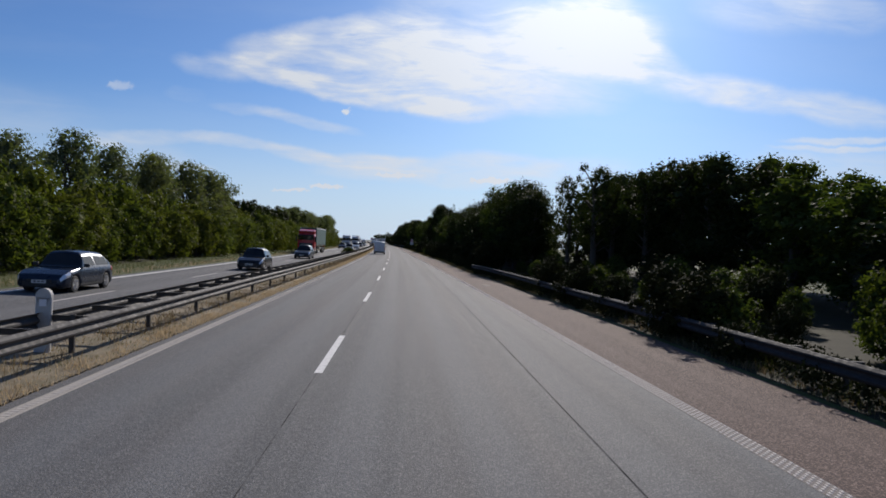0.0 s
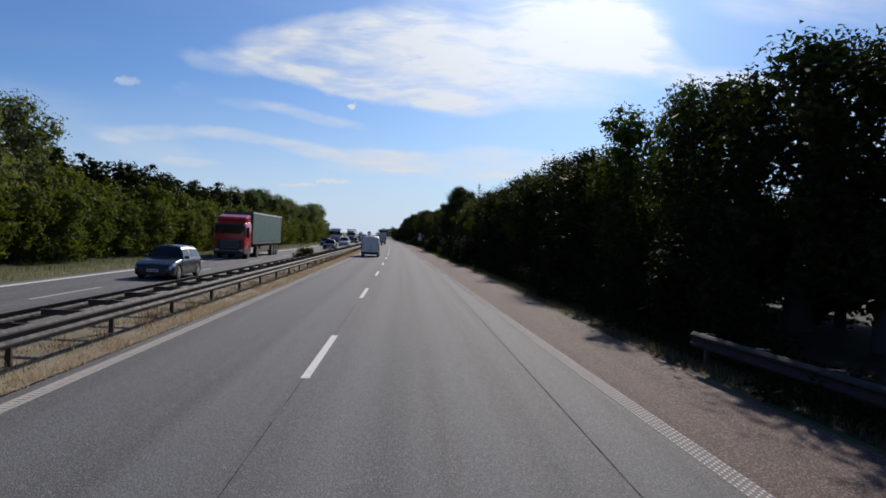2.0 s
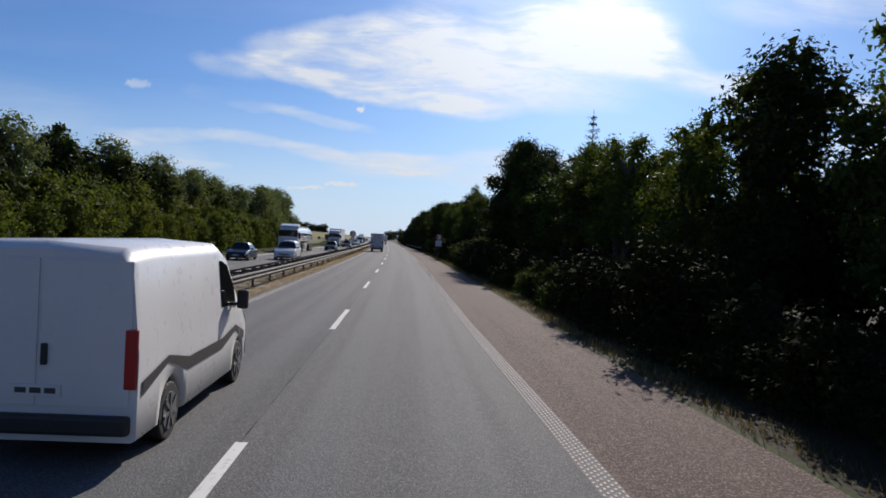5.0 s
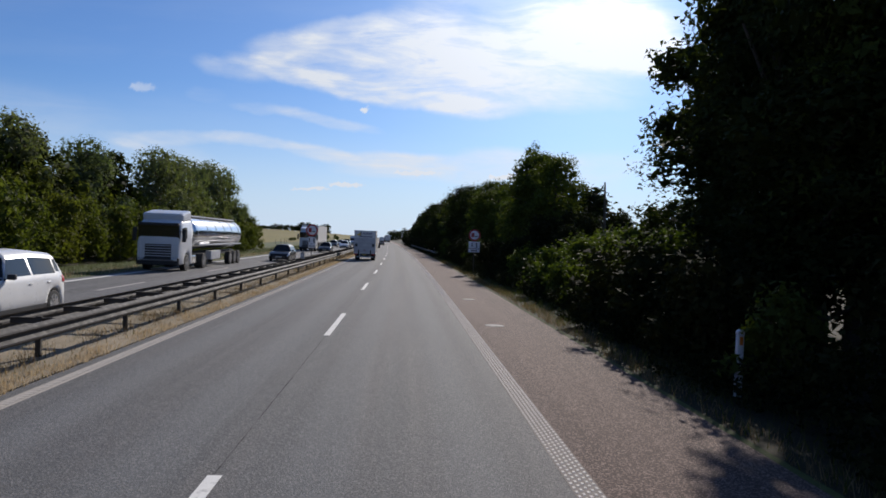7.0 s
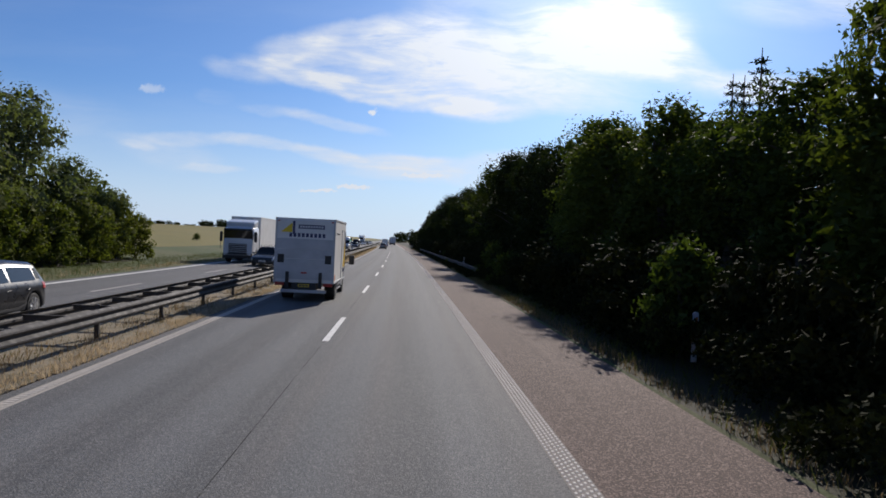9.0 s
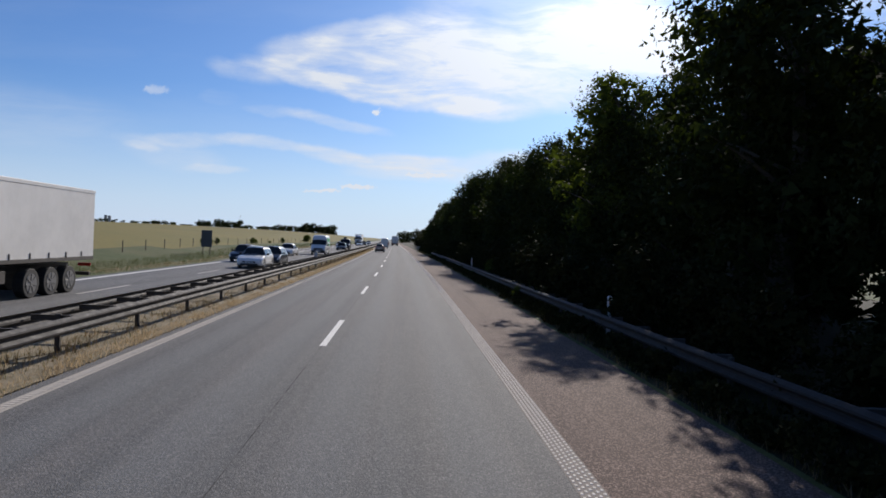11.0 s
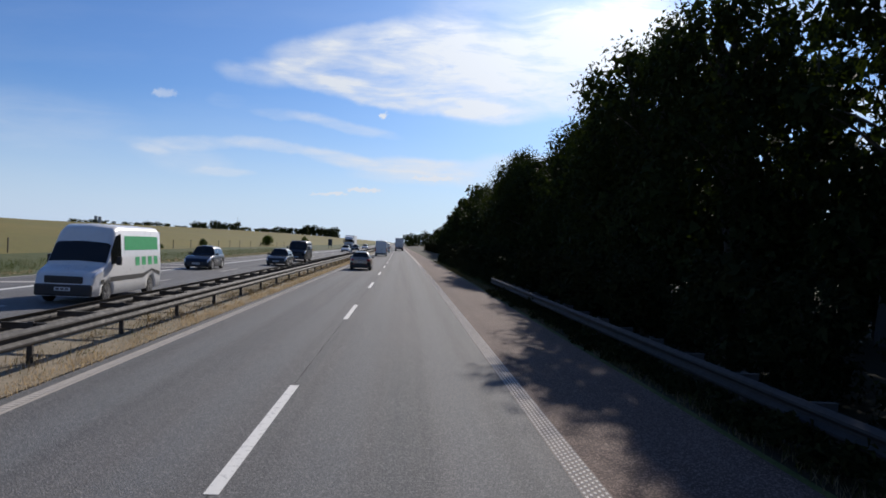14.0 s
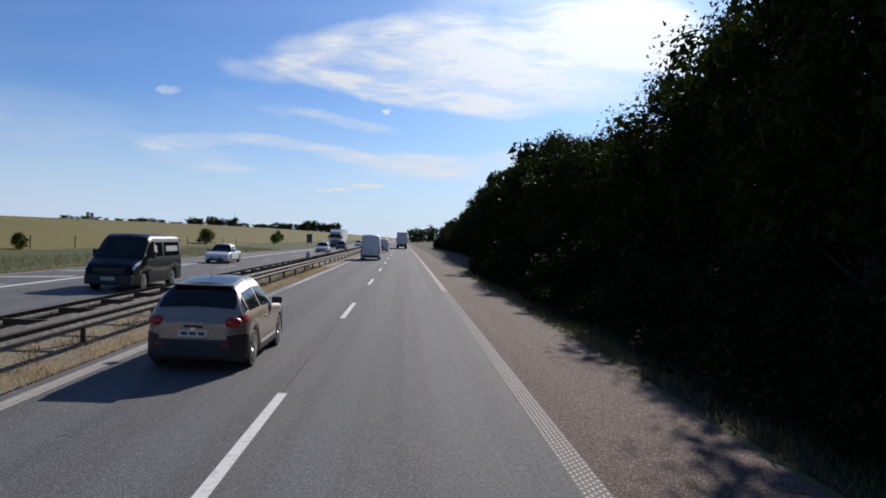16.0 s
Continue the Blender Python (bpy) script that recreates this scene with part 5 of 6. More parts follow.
        part("side_print", bm, YELLOW, cargo, "yellow print wedge")
        part("side_print", boxed((0.012, 0.16, 1.5), (x + side * 0.012, 1.18, 2.0)), NAVY, cargo, "navy print bar")
        bm = bmesh.new()
        for k in range(8):
            box(bm, (0.012, 0.09, 0.15), (x + side * 0.014, 0.25 + k * 0.125, 1.12))
        part("side_print", bm, NAVY, cargo, "row of navy print bars")
        bm = bmesh.new()
        for k in range(14):
            box(bm, (0.006, 0.05, 0.06), (x, -2.6 + k * 0.09, 2.62))
        part("side_print", bm, STEEL_OLD, cargo, "row of small grey print bars")
    # cab
    half = 3.35
    roof_y = [1.40, 1.7, 2.0, 2.72, 3.18, 3.3, 3.35]
    roof_z = [2.22, 2.25, 2.16, 1.32, 1.06, 0.86, 0.62]

    def sec(y):
        t = max(0, (y - 2.3) / 1.05)
        ww = 0.98 * (1 - 0.12 * t ** 2)
        low = 0.34
        if abs(y - 2.45) < 0.43:
            low = max(low, 0.36 + math.sqrt(0.43 ** 2 - (y - 2.45) ** 2))
        roof = float(np.interp(y, roof_y, roof_z))
        f = max(0.0, min(1.0, (roof - 1.2) / 1.0))
        belt = max(min(1.25, roof - 0.10), low + 0.06)
        wt = ww * (0.97 - 0.10 * f)
        return [(ww - 0.05, low), (ww, low + 0.03), (ww, (low + belt) / 2), (ww, belt), (ww * 0.99, belt + 0.02), (wt, max(roof - 0.14 * f - 0.02, belt + 0.03)), (wt * 0.86, max(roof - 0.02, belt + 0.04)), (0, max(roof + 0.02, belt + 0.05))]

    cab = part("cab", loft(sec, np.linspace(1.40, 3.35, 40)), WHITE, root)
    part("windscreen", patch(sec, 2.66, 2.06, 5.2, 7, 0.008, both=True), GLASS, cab)
    for side in (1, -1):
        part("side_window", patch(sec, 1.60, 2.36, 4.12, 4.88, 0.008, side), GLASS, cab)
        part("headlight", patch(sec, 2.95, 3.27, 3.0, 5.2, 0.01, side), LAMP, cab)
        part("door_handle", boxed((0.03, 0.16, 0.05), (side * 0.98, 1.62, 1.15), 0.01), TRIM, cab)
        bm = bmesh.new()
        box(bm, (0.24, 0.14, 0.42), (side * 1.38, 2.05, 1.50), 0.05)
        box(bm, (0.34, 0.05, 0.05), (side * 1.12, 2.05, 1.36))
        part("wing_mirror", bm, TRIM, cab)
        wheel(root, side * 0.86, 2.45, 0.36, 0.22, STEEL_RIM, side)
        wheel(root, side * 0.84, -1.45, 0.36, 0.40, STEEL_RIM, side)
    part("chassis", boxed((0.9, 6.0, 0.26), (0, -0.1, 0.58)), TRIM, root)
    return root


def semi(label, paint, load, load_label, length=16.4, tank=False):
    """A tractor unit with a trailer, nose towards +y, its front at y = 0."""
    root = tagged(new("lorry"), label, "truck")
    roof_y = [-2.30, -2.1, -0.55, -0.22, -0.06, 0.0]
    roof_z = [3.05, 3.10, 3.02, 2.80, 1.9, 0.5]

    def sec(y):
        low = 0.42
        if abs(y + 1.42) < 0.60:
            low = max(low, 0.50 + math.sqrt(0.60 ** 2 - (y + 1.42) ** 2))
        roof = float(np.interp(y, roof_y, roof_z))
        ww = 1.24 * (1 - 0.05 * max(0, (y + 0.6) / 0.6) ** 2)
        belt = max(min(1.75, roof - 0.1), low + 0.1)
        return [(ww - 0.04, low), (ww, low + 0.04), (ww, (low + belt) / 2), (ww, belt), (ww, belt + 0.02), (ww * 0.97, max(roof - 0.16, belt + 0.03)), (ww * 0.88, max(roof - 0.02, belt + 0.04)), (0, max(roof + 0.02, belt + 0.05))]

    cab = part("cab", loft(sec, sorted({*np.linspace(-2.30, 0, 34).round(3), -2.02, -2.01, -0.83, -0.82})), paint, root)
    bm = bmesh.new()
    box(bm, (2.36, 0.03, 1.16), (0, -0.075, 2.16), 0.01, Matrix.Rotation(-0.16, 4, "X"))
    part("windscreen", bm, GLASS, cab)
    bm = bmesh.new()
    box(bm, (2.34, 1.65, 0.60), (0, -1.42, 3.24), 0.14, Matrix.Rotation(-0.16, 4, "X"))
    part("wind_deflector", bm, paint, cab)
    part("sun_visor", boxed((2.3, 0.30, 0.16), (0, 0.0, 2.76), 0.04), TRIM, cab)
    # wider on the red cab: black trim also stands in for its shaded front
    grille = part("grille", boxed((1.96 if paint is RED_PAINT else 1.5, 0.07, 0.82), (0, 0.015, 1.18), 0.03), TRIM, cab)
    for k in range(5):
        part("grille_slat", boxed((1.5, 0.03, 0.055), (0, 0.045, 0.90 + 0.15 * k), 0.012), GREY_LIFT if paint is not RED_PAINT else STEEL_RIM, grille)
    part("front_bumper", boxed((2.42, 0.22, 0.42), (0, -0.02, 0.58), 0.06), TRIM, cab)
    part("front_step", boxed((1.9, 0.05, 0.07), (0, 0.10, 0.66), 0.015), STEEL_RIM, cab)
    for side in (1, -1):
        part("headlight", boxed((0.34, 0.06, 0.17), (side * 0.96, 0.08, 0.70), 0.04), LAMP, cab)
        part("corner_panel", boxed((0.20, 0.10, 0.84), (side * 1.08, -0.02, 1.26), 0.04), paint, cab)
        part("side_window", patch(sec, -1.35, -0.42, 4.15, 4.75, 0.008, side), GLASS, cab)
        bm = bmesh.new()
        box(bm, (0.22, 0.20, 0.80), (side * 1.42, -0.18, 2.15), 0.05)
        box(bm, (0.22, 0.05, 0.05), (side * 1.28, -0.18, 2.35))
        part("wing_mirror", bm, TRIM, cab)
        part("fuel_tank", boxed((0.50, 1.05, 0.52), (side * 0.98, -2.75, 0.66), 0.08), CHROME, root)
        for y, x, wd in ((-1.42, 1.07, 0.32), (-5.0, 0.98, 0.52), (-length + 1.8, 1.05, 0.36), (-length + 3.1, 1.05, 0.36), (-length + 4.4, 1.05, 0.36)):
            wheel(root, side * x, y, 0.50, wd, STEEL_RIM, side)
    part("chassis", boxed((0.9, length - 1.2, 0.26), (0, -length / 2 - 0.3, 0.92)), TRIM, root)
    if tank:
        bm = bmesh.new()
        disc(bm, 1.06, length - 4.0, (0, -length / 2 - 1.7, 2.28), "y", 40, 0.28)
        for f in bm.faces:
            f.smooth = len(f.verts) <= 4
        shell = part("tank", bm, load, root, load_label)
        for k in range(6):
            bm = bmesh.new()
            disc(bm, 1.085, 0.07, (0, -4.2 - k * (length - 5.4) / 5, 2.28), "y", 40)
            part("tank_band", bm, load, shell)
        part("walkway", boxed((0.9, length - 4.6, 0.08), (0, -length / 2 - 1.7, 3.38), 0.02), GREY_LIFT, shell)
        for side in (1, -1):
            part("side_rail", boxed((0.06, length - 5, 0.10), (side * 1.10, -length / 2 - 1.7, 1.55), 0.02), GREY_LIFT, root)
            part("tool_box", boxed((0.40, 2.4, 0.60), (side * 1.0, -8.0, 0.82), 0.05), GREY_LIFT, root)
    else:
        bm = bmesh.new()
        box(bm, (2.52, length - 2.75, 2.72), (0, -length / 2 - 1.375, 2.56), 0.03)
        trailer = part("trailer_box", bm, load, root, load_label)
        for side in (1, -1):
            part("roof_rail", boxed((0.05, length - 2.75, 0.14), (side * 1.25, -length / 2 - 1.375, 3.86), 0.015), WHITE_BOX, trailer)
            part("side_rail", boxed((0.05, length - 2.75, 0.14), (side * 1.25, -length / 2 - 1.375, 1.26), 0.015), STEEL_OLD, trailer)
            part("side_guard", boxed((0.05, 4.2, 0.40), (side * 1.2, -8.4, 0.78), 0.015), STEEL_OLD, root)
            bm = bmesh.new()
            for k in range(11):
                box(bm, (0.02, 0.06, 0.20), (side * 1.27, -3.4 - k * (length - 4.4) / 10, 1.42))
            part("strap", bm, TRIM, trailer)
            part("rear_door", boxed((1.20, 0.04, 2.5), (side * 0.615, -length - 0.015, 2.54), 0.01), WHITE_BOX if load is not WHITE_BOX else GREY_LIFT, trailer)
            for k in range(2):
                part("lock_bar", boxed((0.035, 0.05, 2.4), (side * (0.22 + 0.55 * k), -length - 0.05, 2.5), 0.008), STEEL, trailer)
            part("tail_light", boxed((0.5, 0.06, 0.13), (side * 0.92, -length - 0.02, 0.98), 0.02), RED_LENS, root)
        part("under_run_bar", boxed((2.3, 0.12, 0.14), (0, -length + 0.02, 0.62), 0.02), STEEL_OLD, root)
        plate_on(root, -length - 0.04, 1.12, -1)
    return root


def park(ob, s, u, oncoming=False):
    """Stands a vehicle on the road; s is that of its origin."""
    ob.matrix_basis = at(s, u, 0.0, 180 if oncoming else 0)
    return ob


DARK_BLUE = car_paint("dark_blue_paint", (0.012, 0.022, 0.042), 0.3)
BLACK = car_paint("black_paint", (0.010, 0.010, 0.012))
GREY_PAINT = car_paint("dark_grey_paint", (0.045, 0.05, 0.055), 0.4)
SILVER = car_paint("light_bronze_paint", (0.42, 0.35, 0.28), 0.6)
DEEP_BLACK = plain("deep_black_paint", (0.006, 0.006, 0.009), 0.35, 0, 0.1, 1.5, 0.0, 0.22)
RED_PAINT = car_paint("red_paint", (0.50, 0.016, 0.018))
TEAL = plain("teal_curtain", (0.006, 0.085, 0.078), 0.6, 0, 0.4, 0.9)
GREEN_PRINT = plain("green_print", (0.05, 0.42, 0.16), 0.4, 0, 0.2)
WHITE_CAB = car_paint("white_cab_paint", (0.66, 0.67, 0.68))


def traffic():
    lane_in, lane_out = -8.7, -12.0
    # own carriageway
    park(van("white panel van with plain rear doors driving in the overtaking lane", WHITE, 5.2, 2.0, 2.3), 121.5 + 2.6, -1.85)
    park(box_truck(), 232 + 3.1, -1.95)
    park(car("light bronze small crossover car with dark roof and tinted windows", SILVER, 4.12, 1.80, 1.55, "crossover", two_tone=GREY_PAINT), 380.9, -1.82)
    park(van("white high-roofed panel van far ahead in the overtaking lane", WHITE, 5.9, 2.05, 2.75), 440 + 2.9, -1.8)
    park(van("white panel van ahead of the high-roofed van", WHITE, 5.2, 2.0, 2.3), 486, -1.8)
    park(semi("lorry with a pale grey box trailer in the slow lane", WHITE_CAB, GREY_LIFT, "pale grey box trailer"), 527 + 16.4, 1.6)
    park(semi("lorry with a pale grey box trailer in the slow lane", WHITE_CAB, WHITE_BOX, "white box trailer"), 590 + 16.4, 1.6)
    # opposite carriageway
    listed = (
        (car("dark blue hatchback car on the opposite carriageway", DARK_BLUE), 25.2, lane_out + 0.4, 2.15),
        (car("black compact car with its headlights glinting", BLACK, 4.1, 1.76, 1.5), 47, -8.95, 2.05),
        (car("dark grey estate car on the opposite carriageway", GREY_PAINT, 4.6, 1.8, 1.5, "estate"), 77, -9.6, 2.3),
        (semi("red lorry with a teal curtain-sided trailer", RED_PAINT, TEAL, "teal curtain-sided trailer"), 101.8, -12.4, 0),
        (car("black saloon car on the opposite carriageway", BLACK, 4.6, 1.8, 1.45, "sedan"), 145, -8.7, 2.3),
        (car("dark blue saloon car on the opposite carriageway", DARK_BLUE, 4.6, 1.82, 1.45, "sedan"), 171, -11.8, 2.3),
        (car("white sport utility car on the opposite carriageway", WHITE, 4.7, 1.92, 1.74, "estate"), 176, -8.75, 2.35),
        (semi("tanker lorry with a polished steel tank trailer", WHITE_CAB, CHROME, "polished steel tank", tank=True), 201, -12.4, 0),
        (car("black estate car beside the opposite outer lane", BLACK, 4.7, 1.82, 1.47, "estate"), 221, -8.95, 2.35),
        (semi("white lorry with a plain white box trailer", WHITE_CAB, WHITE_BOX, "plain white box trailer"), 263.4, -11.9, 0),
        (car("dark grey saloon car next to the white lorry", GREY_PAINT, 4.6, 1.8, 1.46, "sedan"), 258.3, -8.85, 2.3),
        (car("white estate car with dark windows and roof rails", WHITE, 4.7, 1.85, 1.52, "estate", rails=True), 300.5, -9.0, 2.35),
        (car("dark blue estate car on the opposite inner lane", DARK_BLUE, 4.7, 1.84, 1.48, "hatch"), 306.6, -8.85, 2.35),
        (car("dark blue hatchback car in the opposite outer lane", DARK_BLUE), 310.5, -12.0, 2.15),
        (car("white saloon car with a wide dark grille", WHITE, 4.8, 1.86, 1.43, "sedan"), 334, -12.0, 2.4),
        (van("white high-roofed delivery van with green side print", WHITE, 5.9, 2.02, 2.65, print_mat=GREEN_PRINT), 343.5, -9.2, 2.95),
        (car("dark blue family car with a tall roof", DARK_BLUE, 4.3, 1.8, 1.60, "estate"), 368.4, -12.4, 2.15),
        (car("grey hatchback car on the opposite inner lane", GREY_PAINT), 380, -9.1, 2.15),
        (van("black passenger van with tinted side windows", DEEP_BLACK, 5.3, 2.0, 2.22, side_glass=True), 393.4, -9.45, 2.6),
        (car("white saloon car on the opposite carriageway", WHITE, 4.6, 1.82, 1.45, "sedan"), 419.3, -12.5, 2.3),
        (car("white hatchback car on the opposite carriageway", WHITE), 464.5, -9.9, 2.15),
        (car("black hatchback car on the opposite carriageway", BLACK), 492, -9.6, 2.15),
        (semi("white lorry far off on the opposite carriageway", WHITE_CAB, WHITE_BOX, "white box trailer"), 512, -12.6, 0),
        (car("white estate car on the opposite carriageway", WHITE, 4.6, 1.82, 1.5, "estate"), 540, -9.4, 2.3),
    )
    for ob, s, u, back in listed:
        park(ob, s + back, u, True)


traffic()


# ---- roadside furniture ----
CONCRETE = plain("marker_plastic", (0.46, 0.45, 0.43), 0.7, 0, 0.6, 4)
COVER = plain("drain_concrete", (0.27, 0.25, 0.23), 0.85, 0, 0.7, 5)
SIGN_RED = plain("sign_red", (0.36, 0.012, 0.016), 0.45, 0, 0.2, 3)
SIGN_WHITE = plain("sign_white", (0.70, 0.70, 0.72), 0.45, 0, 0.25, 3)
SIGN_BACK = plain("sign_back", (0.07, 0.075, 0.08), 0.6, 0.2, 0.4, 3)
SIGN_BLACK = plain("sign_black", (0.02, 0.02, 0.02), 0.5)


def no_passing_sign(s, u, base, label, wide=0.86):
    root = tagged(new("road_sign"), label, "road sign")
    bm = bmesh.new()
    disc(bm, 0.03, 3.2, (0, 0, 1.3 + base), "z", 10)
    part("pole", bm, STEEL, root)
    z = 2.55 + base
    bm = bmesh.new()
    disc(bm, 0.45, 0.02, (0, -0.05, z), "y", 40)
    face = part("sign_disc", bm, SIGN_RED, root, "red rimmed round sign")
    bm = bmesh.new()
    disc(bm, 0.335, 0.012, (0, -0.062, z), "y", 40)
    part("sign_centre", bm, SIGN_WHITE, face)
    bm = bmesh.new()
    box(bm, (0.22, 0.006, 0.26), (-0.14, -0.072, z + 0.05))
    box(bm, (0.26, 0.006, 0.07), (-0.12, -0.072, z - 0.11))
    part("lorry_symbol", bm, SIGN_RED, face)
    part("car_symbol", boxed((0.20, 0.006, 0.07), (0.15, -0.072, z - 0.10)), SIGN_BLACK, face)
    panel = part("lower_panel", boxed((wide, 0.02, 0.52), (0, -0.05, z - 0.76), 0.008), SIGN_WHITE, root)
    for x, zz, h in ((-0.17, 0.09, 0.10), (-0.17, -0.06, 0.10), (0.17, 0.10, 0.10), (0.17, -0.03, 0.08), (0.20, -0.14, 0.12)):
        part("text_bar", boxed((0.10, 0.006, h), (x, -0.063, z - 0.76 + zz)), SIGN_BLACK, panel)
    panel = part("lower_panel", boxed((wide, 0.02, 0.26), (0, -0.05, z - 1.19), 0.008), SIGN_WHITE, root)
    part("text_bar", boxed((0.5, 0.006, 0.06), (0, -0.063, z - 1.19)), SIGN_BACK, panel)
    root.matrix_basis = at(s, u)


no_passing_sign(212.3, 7.35, 0.42, "round no-passing sign for lorries on a verge pole")
no_passing_sign(212.3, -5.0, 0.28, "round no-passing sign on a pole in the median", 0.52)


def marker_post(s, u, height, mat, label, wide=0.22, lens=None):
    root = tagged(new("marker_post"), label, "marker post", group="roadside marker posts")
    bm = bmesh.new()
    box(bm, (wide, 0.10, height), (0, 0, height / 2 - 0.05), 0.03)
    disc(bm, wide / 2, 0.10, (0, 0, height - 0.05), "y", 18)
    part("post", bm, mat, root)
    part("reflector", boxed((wide * 0.45, 0.012, 0.14), (0, -0.054, height - 0.18)), lens or SIGN_WHITE, root)
    root.matrix_basis = at(s, u)


for s, u, h in ((13.6, -5.5, 1.15), (211.2, -5.5, 1.12), (310.2, -5.5, 1.15), (419, -5.5, 1.1), (114, -5.5, 1.1)):
    marker_post(s, u, h, CONCRETE, "grey rounded marker post in the median rail", 0.30)
for s, u in ((22.0, 9.75), (171.9, 7.7), (221.5, 8.6), (310.8, 7.9), (271, 7.7), (120, 7.9)):
    marker_post(s, u, 1.15, SIGN_WHITE, "white plastic marker post on the verge with an amber reflector", 0.12, AMBER)


def manhole(s, u):
    root = tagged(new("drain_cover"), "pale concrete drain cover set in the hard shoulder", "drain cover")
    bm = bmesh.new()
    disc(bm, 0.29, 0.02, (0, 0, 0.0), "z", 28, 0.006)
    part("ring", bm, COVER, root)
    bm = bmesh.new()
    disc(bm, 0.24, 0.008, (0, 0, 0.009), "z", 24, 0.003)
    part("lid", bm, COVER, root)
    root.matrix_basis = at(s, u, -0.012)


for s, u in ((42.2, 6.8), (180.7, 4.65), (189.5, 4.7)):
    manhole(s, u)


def board(s, u):
    root = tagged(new("sign_board"), "dark back of a tall road sign board beside the opposite carriageway", "road sign")
    part("panel", boxed((1.1, 0.06, 1.75), (0, 0, 1.75), 0.02), SIGN_BACK, root)
    for x in (-0.36, 0.36):
        part("pole", boxed((0.08, 0.08, 1.6), (x, 0.07, 0.6)), STEEL_OLD, root)
    root.matrix_basis = at(s, u)


board(324.5, -18.6)
board(504.5, -17.0)


def dead_trunk(s, u, height):
    root = tagged(new("dead_tree"), "bare dead tree trunk with broken stubs", "tree")
    v, f = [], []
    tube(v, f, [(0, 0, -0.2), (0.05, 0, height * 0.5), (-0.05, 0, height)], [0.11, 0.08, 0.045], 8)
    tube(v, f, [(0.02, 0, height * 0.55), (-0.35, 0, height * 0.68)], [0.03, 0.012], 5)
    tube(v, f, [(0, 0, height * 0.3), (0.3, 0.1, height * 0.48)], [0.035, 0.015], 5)
    mesh_object("trunk", v, f, BARK, root)
    root.matrix_basis = at(s, u, float(land(s, u)))


dead_trunk(195.8, 12.4, 5.7)


# ---- grass and weeds ----
def grass(name, s0, s1, lo, hi, count, height, mat, seed, label, lump=0.6):
    """Blades of grass between two lines beside the road."""
    rng = np.random.default_rng(seed)
    n = count
    s = rng.uniform(s0, s1, n)
    f = rng.uniform(0, 1, n)
    a, b = lo(s), hi(s)
    u = a + (b - a) * f
    thick = 0.5 + 0.5 * np.sin(s * 1.9 + 2 * np.sin(s * 0.53) + u * 2.3) * np.sin(s * 0.71 + u * 3.1)
    keep = rng.uniform(0, 1, n) < (1 - lump) + lump * thick
    s, u, thick = s[keep], u[keep], thick[keep]
    n = len(s)
    x, y, z = on_road(s, u, land(s, u) - 0.02)
    h = height * rng.uniform(0.5, 1.2, n) * (0.55 + 0.6 * thick)
    turn = rng.uniform(0, 2 * math.pi, n)
    lean = h[:, None] * rng.normal(0, 0.32, (n, 2))
    w = 0.004 + 0.007 * rng.uniform(0, 1, n)
    dx, dy = np.cos(turn) * w, np.sin(turn) * w
    root = np.stack([x, y, z], 1)
    va = root + np.stack([-dx, -dy, 0 * dx], 1)
    vb = root + np.stack([dx, dy, 0 * dx], 1)
    vc = root + np.concatenate([lean, h[:, None]], 1)
    verts = np.stack([va, vb, vc], 1).reshape(-1, 3)
    faces = np.arange(3 * n).reshape(-1, 3)
    return tagged(mesh_object(name, verts, faces, mat), label, "grass", kind="stuff")


def const(v):
    return lambda s: np.full_like(s, v)


grass("median_grass", 2, 420, const(-4.35), const(-3.86), 100000, 0.14, STRAW, 1, "dry straw-coloured grass on the median")
grass("median_grass", 2, 420, const(-6.3), const(-4.3), 60000, 0.13, STRAW, 2, "dry straw-coloured grass on the median")
grass("median_grass", 2, 420, const(-6.2), const(-3.95), 26000, 0.13, BLADE, 3, "green tufts among the dry median grass")
grass("median_weeds", 2, 420, const(-5.4), const(-4.45), 36000, 0.26, WEED, 8, "tall brown weeds under the median guard rail", 0.9)
grass("verge_grass", 2, 420, lambda s: SHOULDER(s) - 0.05, lambda s: SHOULDER(s) + 0.6, 52000, 0.22, WEED, 4, "dry tall grass along the hard shoulder")
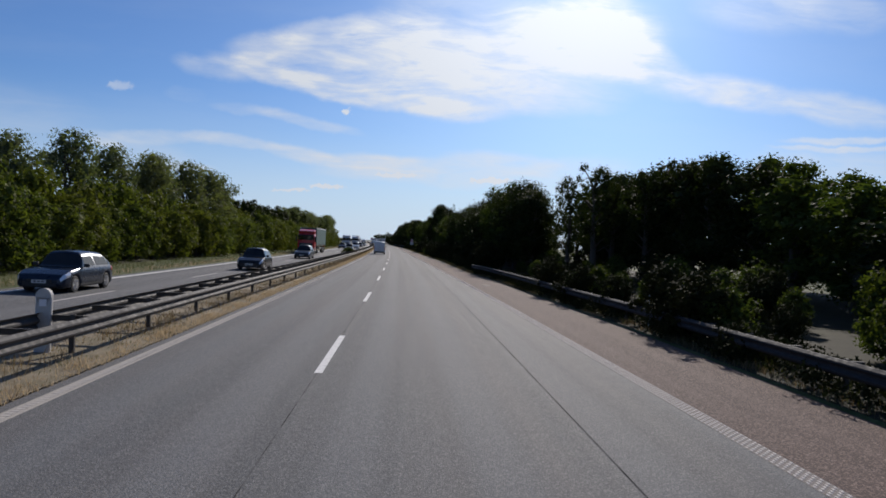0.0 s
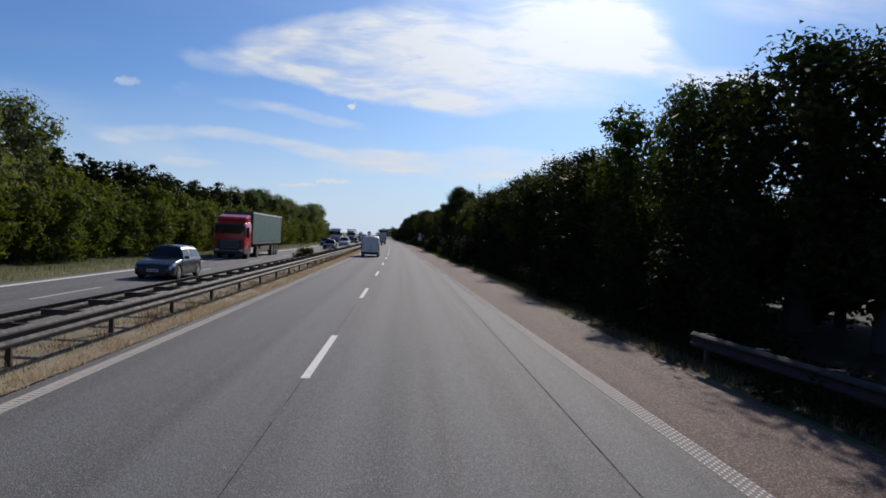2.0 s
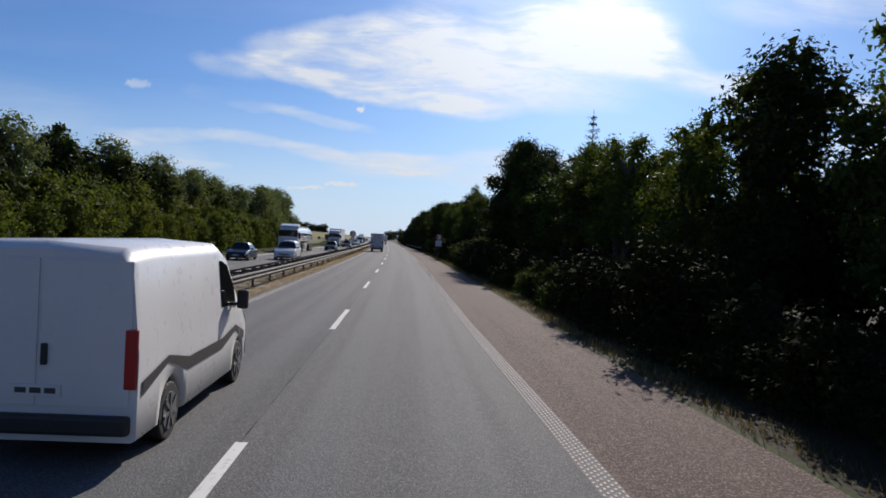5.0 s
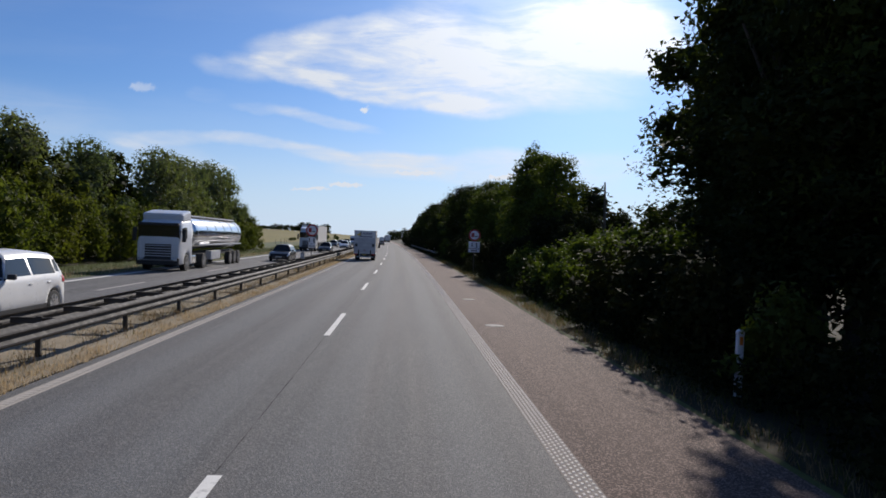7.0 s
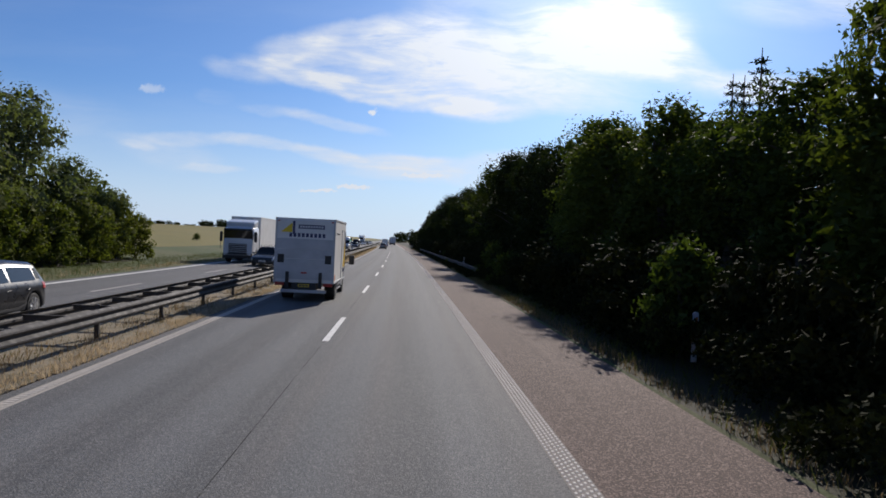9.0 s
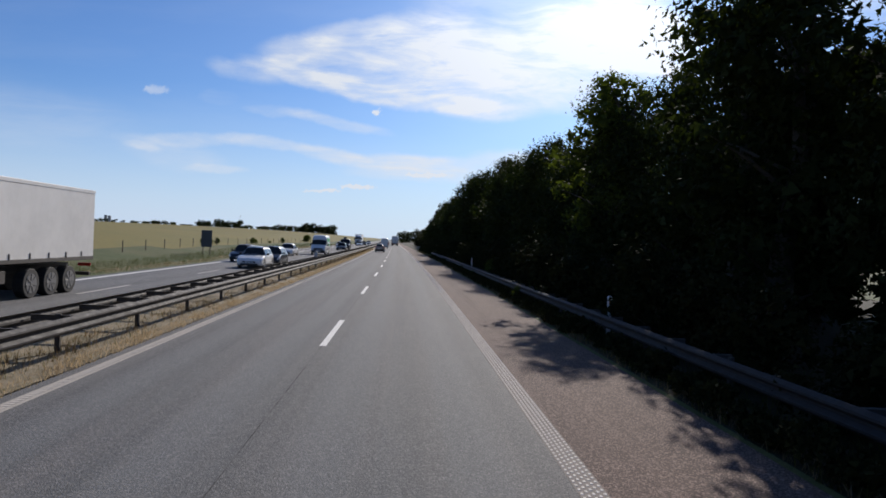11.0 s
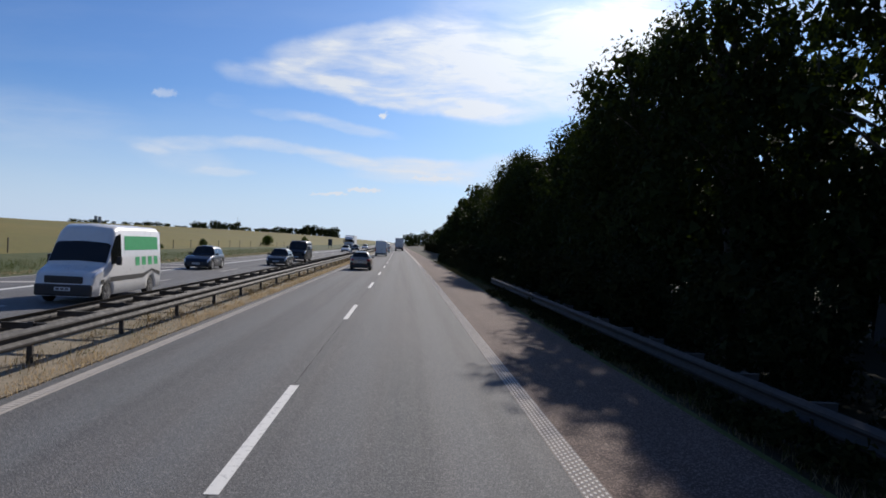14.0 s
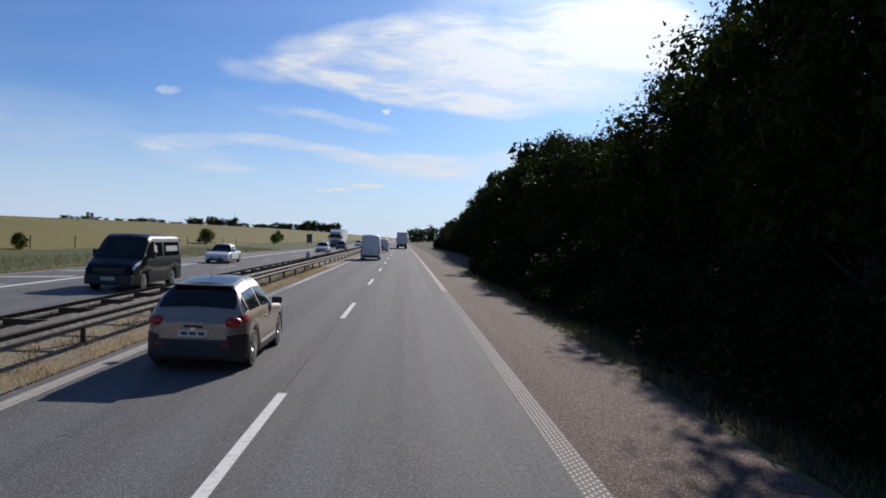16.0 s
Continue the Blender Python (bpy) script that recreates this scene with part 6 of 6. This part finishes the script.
grass("verge_grass", 2, 420, lambda s: SHOULDER(s) + 0.0, lambda s: SHOULDER(s) + 2.0, 70000, 0.30, BLADE, 5, "green weeds along the hard shoulder")
grass("far_verge_grass", 20, 470, lambda s: FAR_VERGE(s) - 5.0, lambda s: FAR_VERGE(s) - 0.1, 60000, 0.40, BLADE, 6, "green grass along the opposite verge")
grass("far_verge_grass", 20, 470, lambda s: FAR_VERGE(s) - 1.4, lambda s: FAR_VERGE(s) - 0.05, 24000, 0.28, STRAW, 7, "dry grass along the opposite verge")


def median_bush(s, u):
    ob = broadleaf(41, 1.0, 0.8, 0.02, 0, 1600, LEAF_MID, "shrub", "low dark bush growing through the median rail", size=0.10)
    ob.matrix_basis = at(s, u, 0.0, 0, (1.6, 2.3, 1.2))


median_bush(100.0, -6.0)


# ---- far things ----
def field_fence():
    fence = tagged(new("field_fence"), "low wire fence with wooden posts along the field", "fence")
    post = mesh_of("fence_post", boxed((0.07, 0.07, 1.2), (0, 0, 0.45)), BARK)
    for k in range(26):
        s = 300 + 7.0 * k
        u = float(FAR_VERGE(s)) - 8.5
        share("fence_post", post, fence, at(s, u, float(land(s, u))))
    for h in (0.55, 0.95):
        s = np.arange(300, 476, 7.0)
        u = FAR_VERGE(s) - 8.5
        x, y, z = on_road(s, u, land(s, u) + h)
        v, f = [], []
        tube(v, f, list(zip(x, y, z)), [0.008] * len(s), 4)
        mesh_object("wire", v, f, STEEL_OLD, fence)


field_fence()


def silo(s, u):
    root = tagged(new("farm_silo"), "pair of grey farm silos on the horizon", "silo")
    for k, h in ((0, 13.0), (1, 12.0)):
        bm = bmesh.new()
        disc(bm, 2.6, h, (6.5 * k, 0, h / 2), "z", 20, 0.2)
        part("silo", bm, CONCRETE, root)
    root.matrix_basis = at(s, u, float(land(s, u)) - 0.3)


silo(1495, -502)


def mast(s, u, height):
    root = tagged(new("radio_mast"), "thin radio mast on the horizon", "mast")
    bm = bmesh.new()
    box(bm, (0.35, 0.35, height), (0, 0, height / 2))
    part("pole", bm, STEEL_OLD, root)
    root.matrix_basis = at(s, u, float(land(s, u)))


mast(1490, -268, 24)
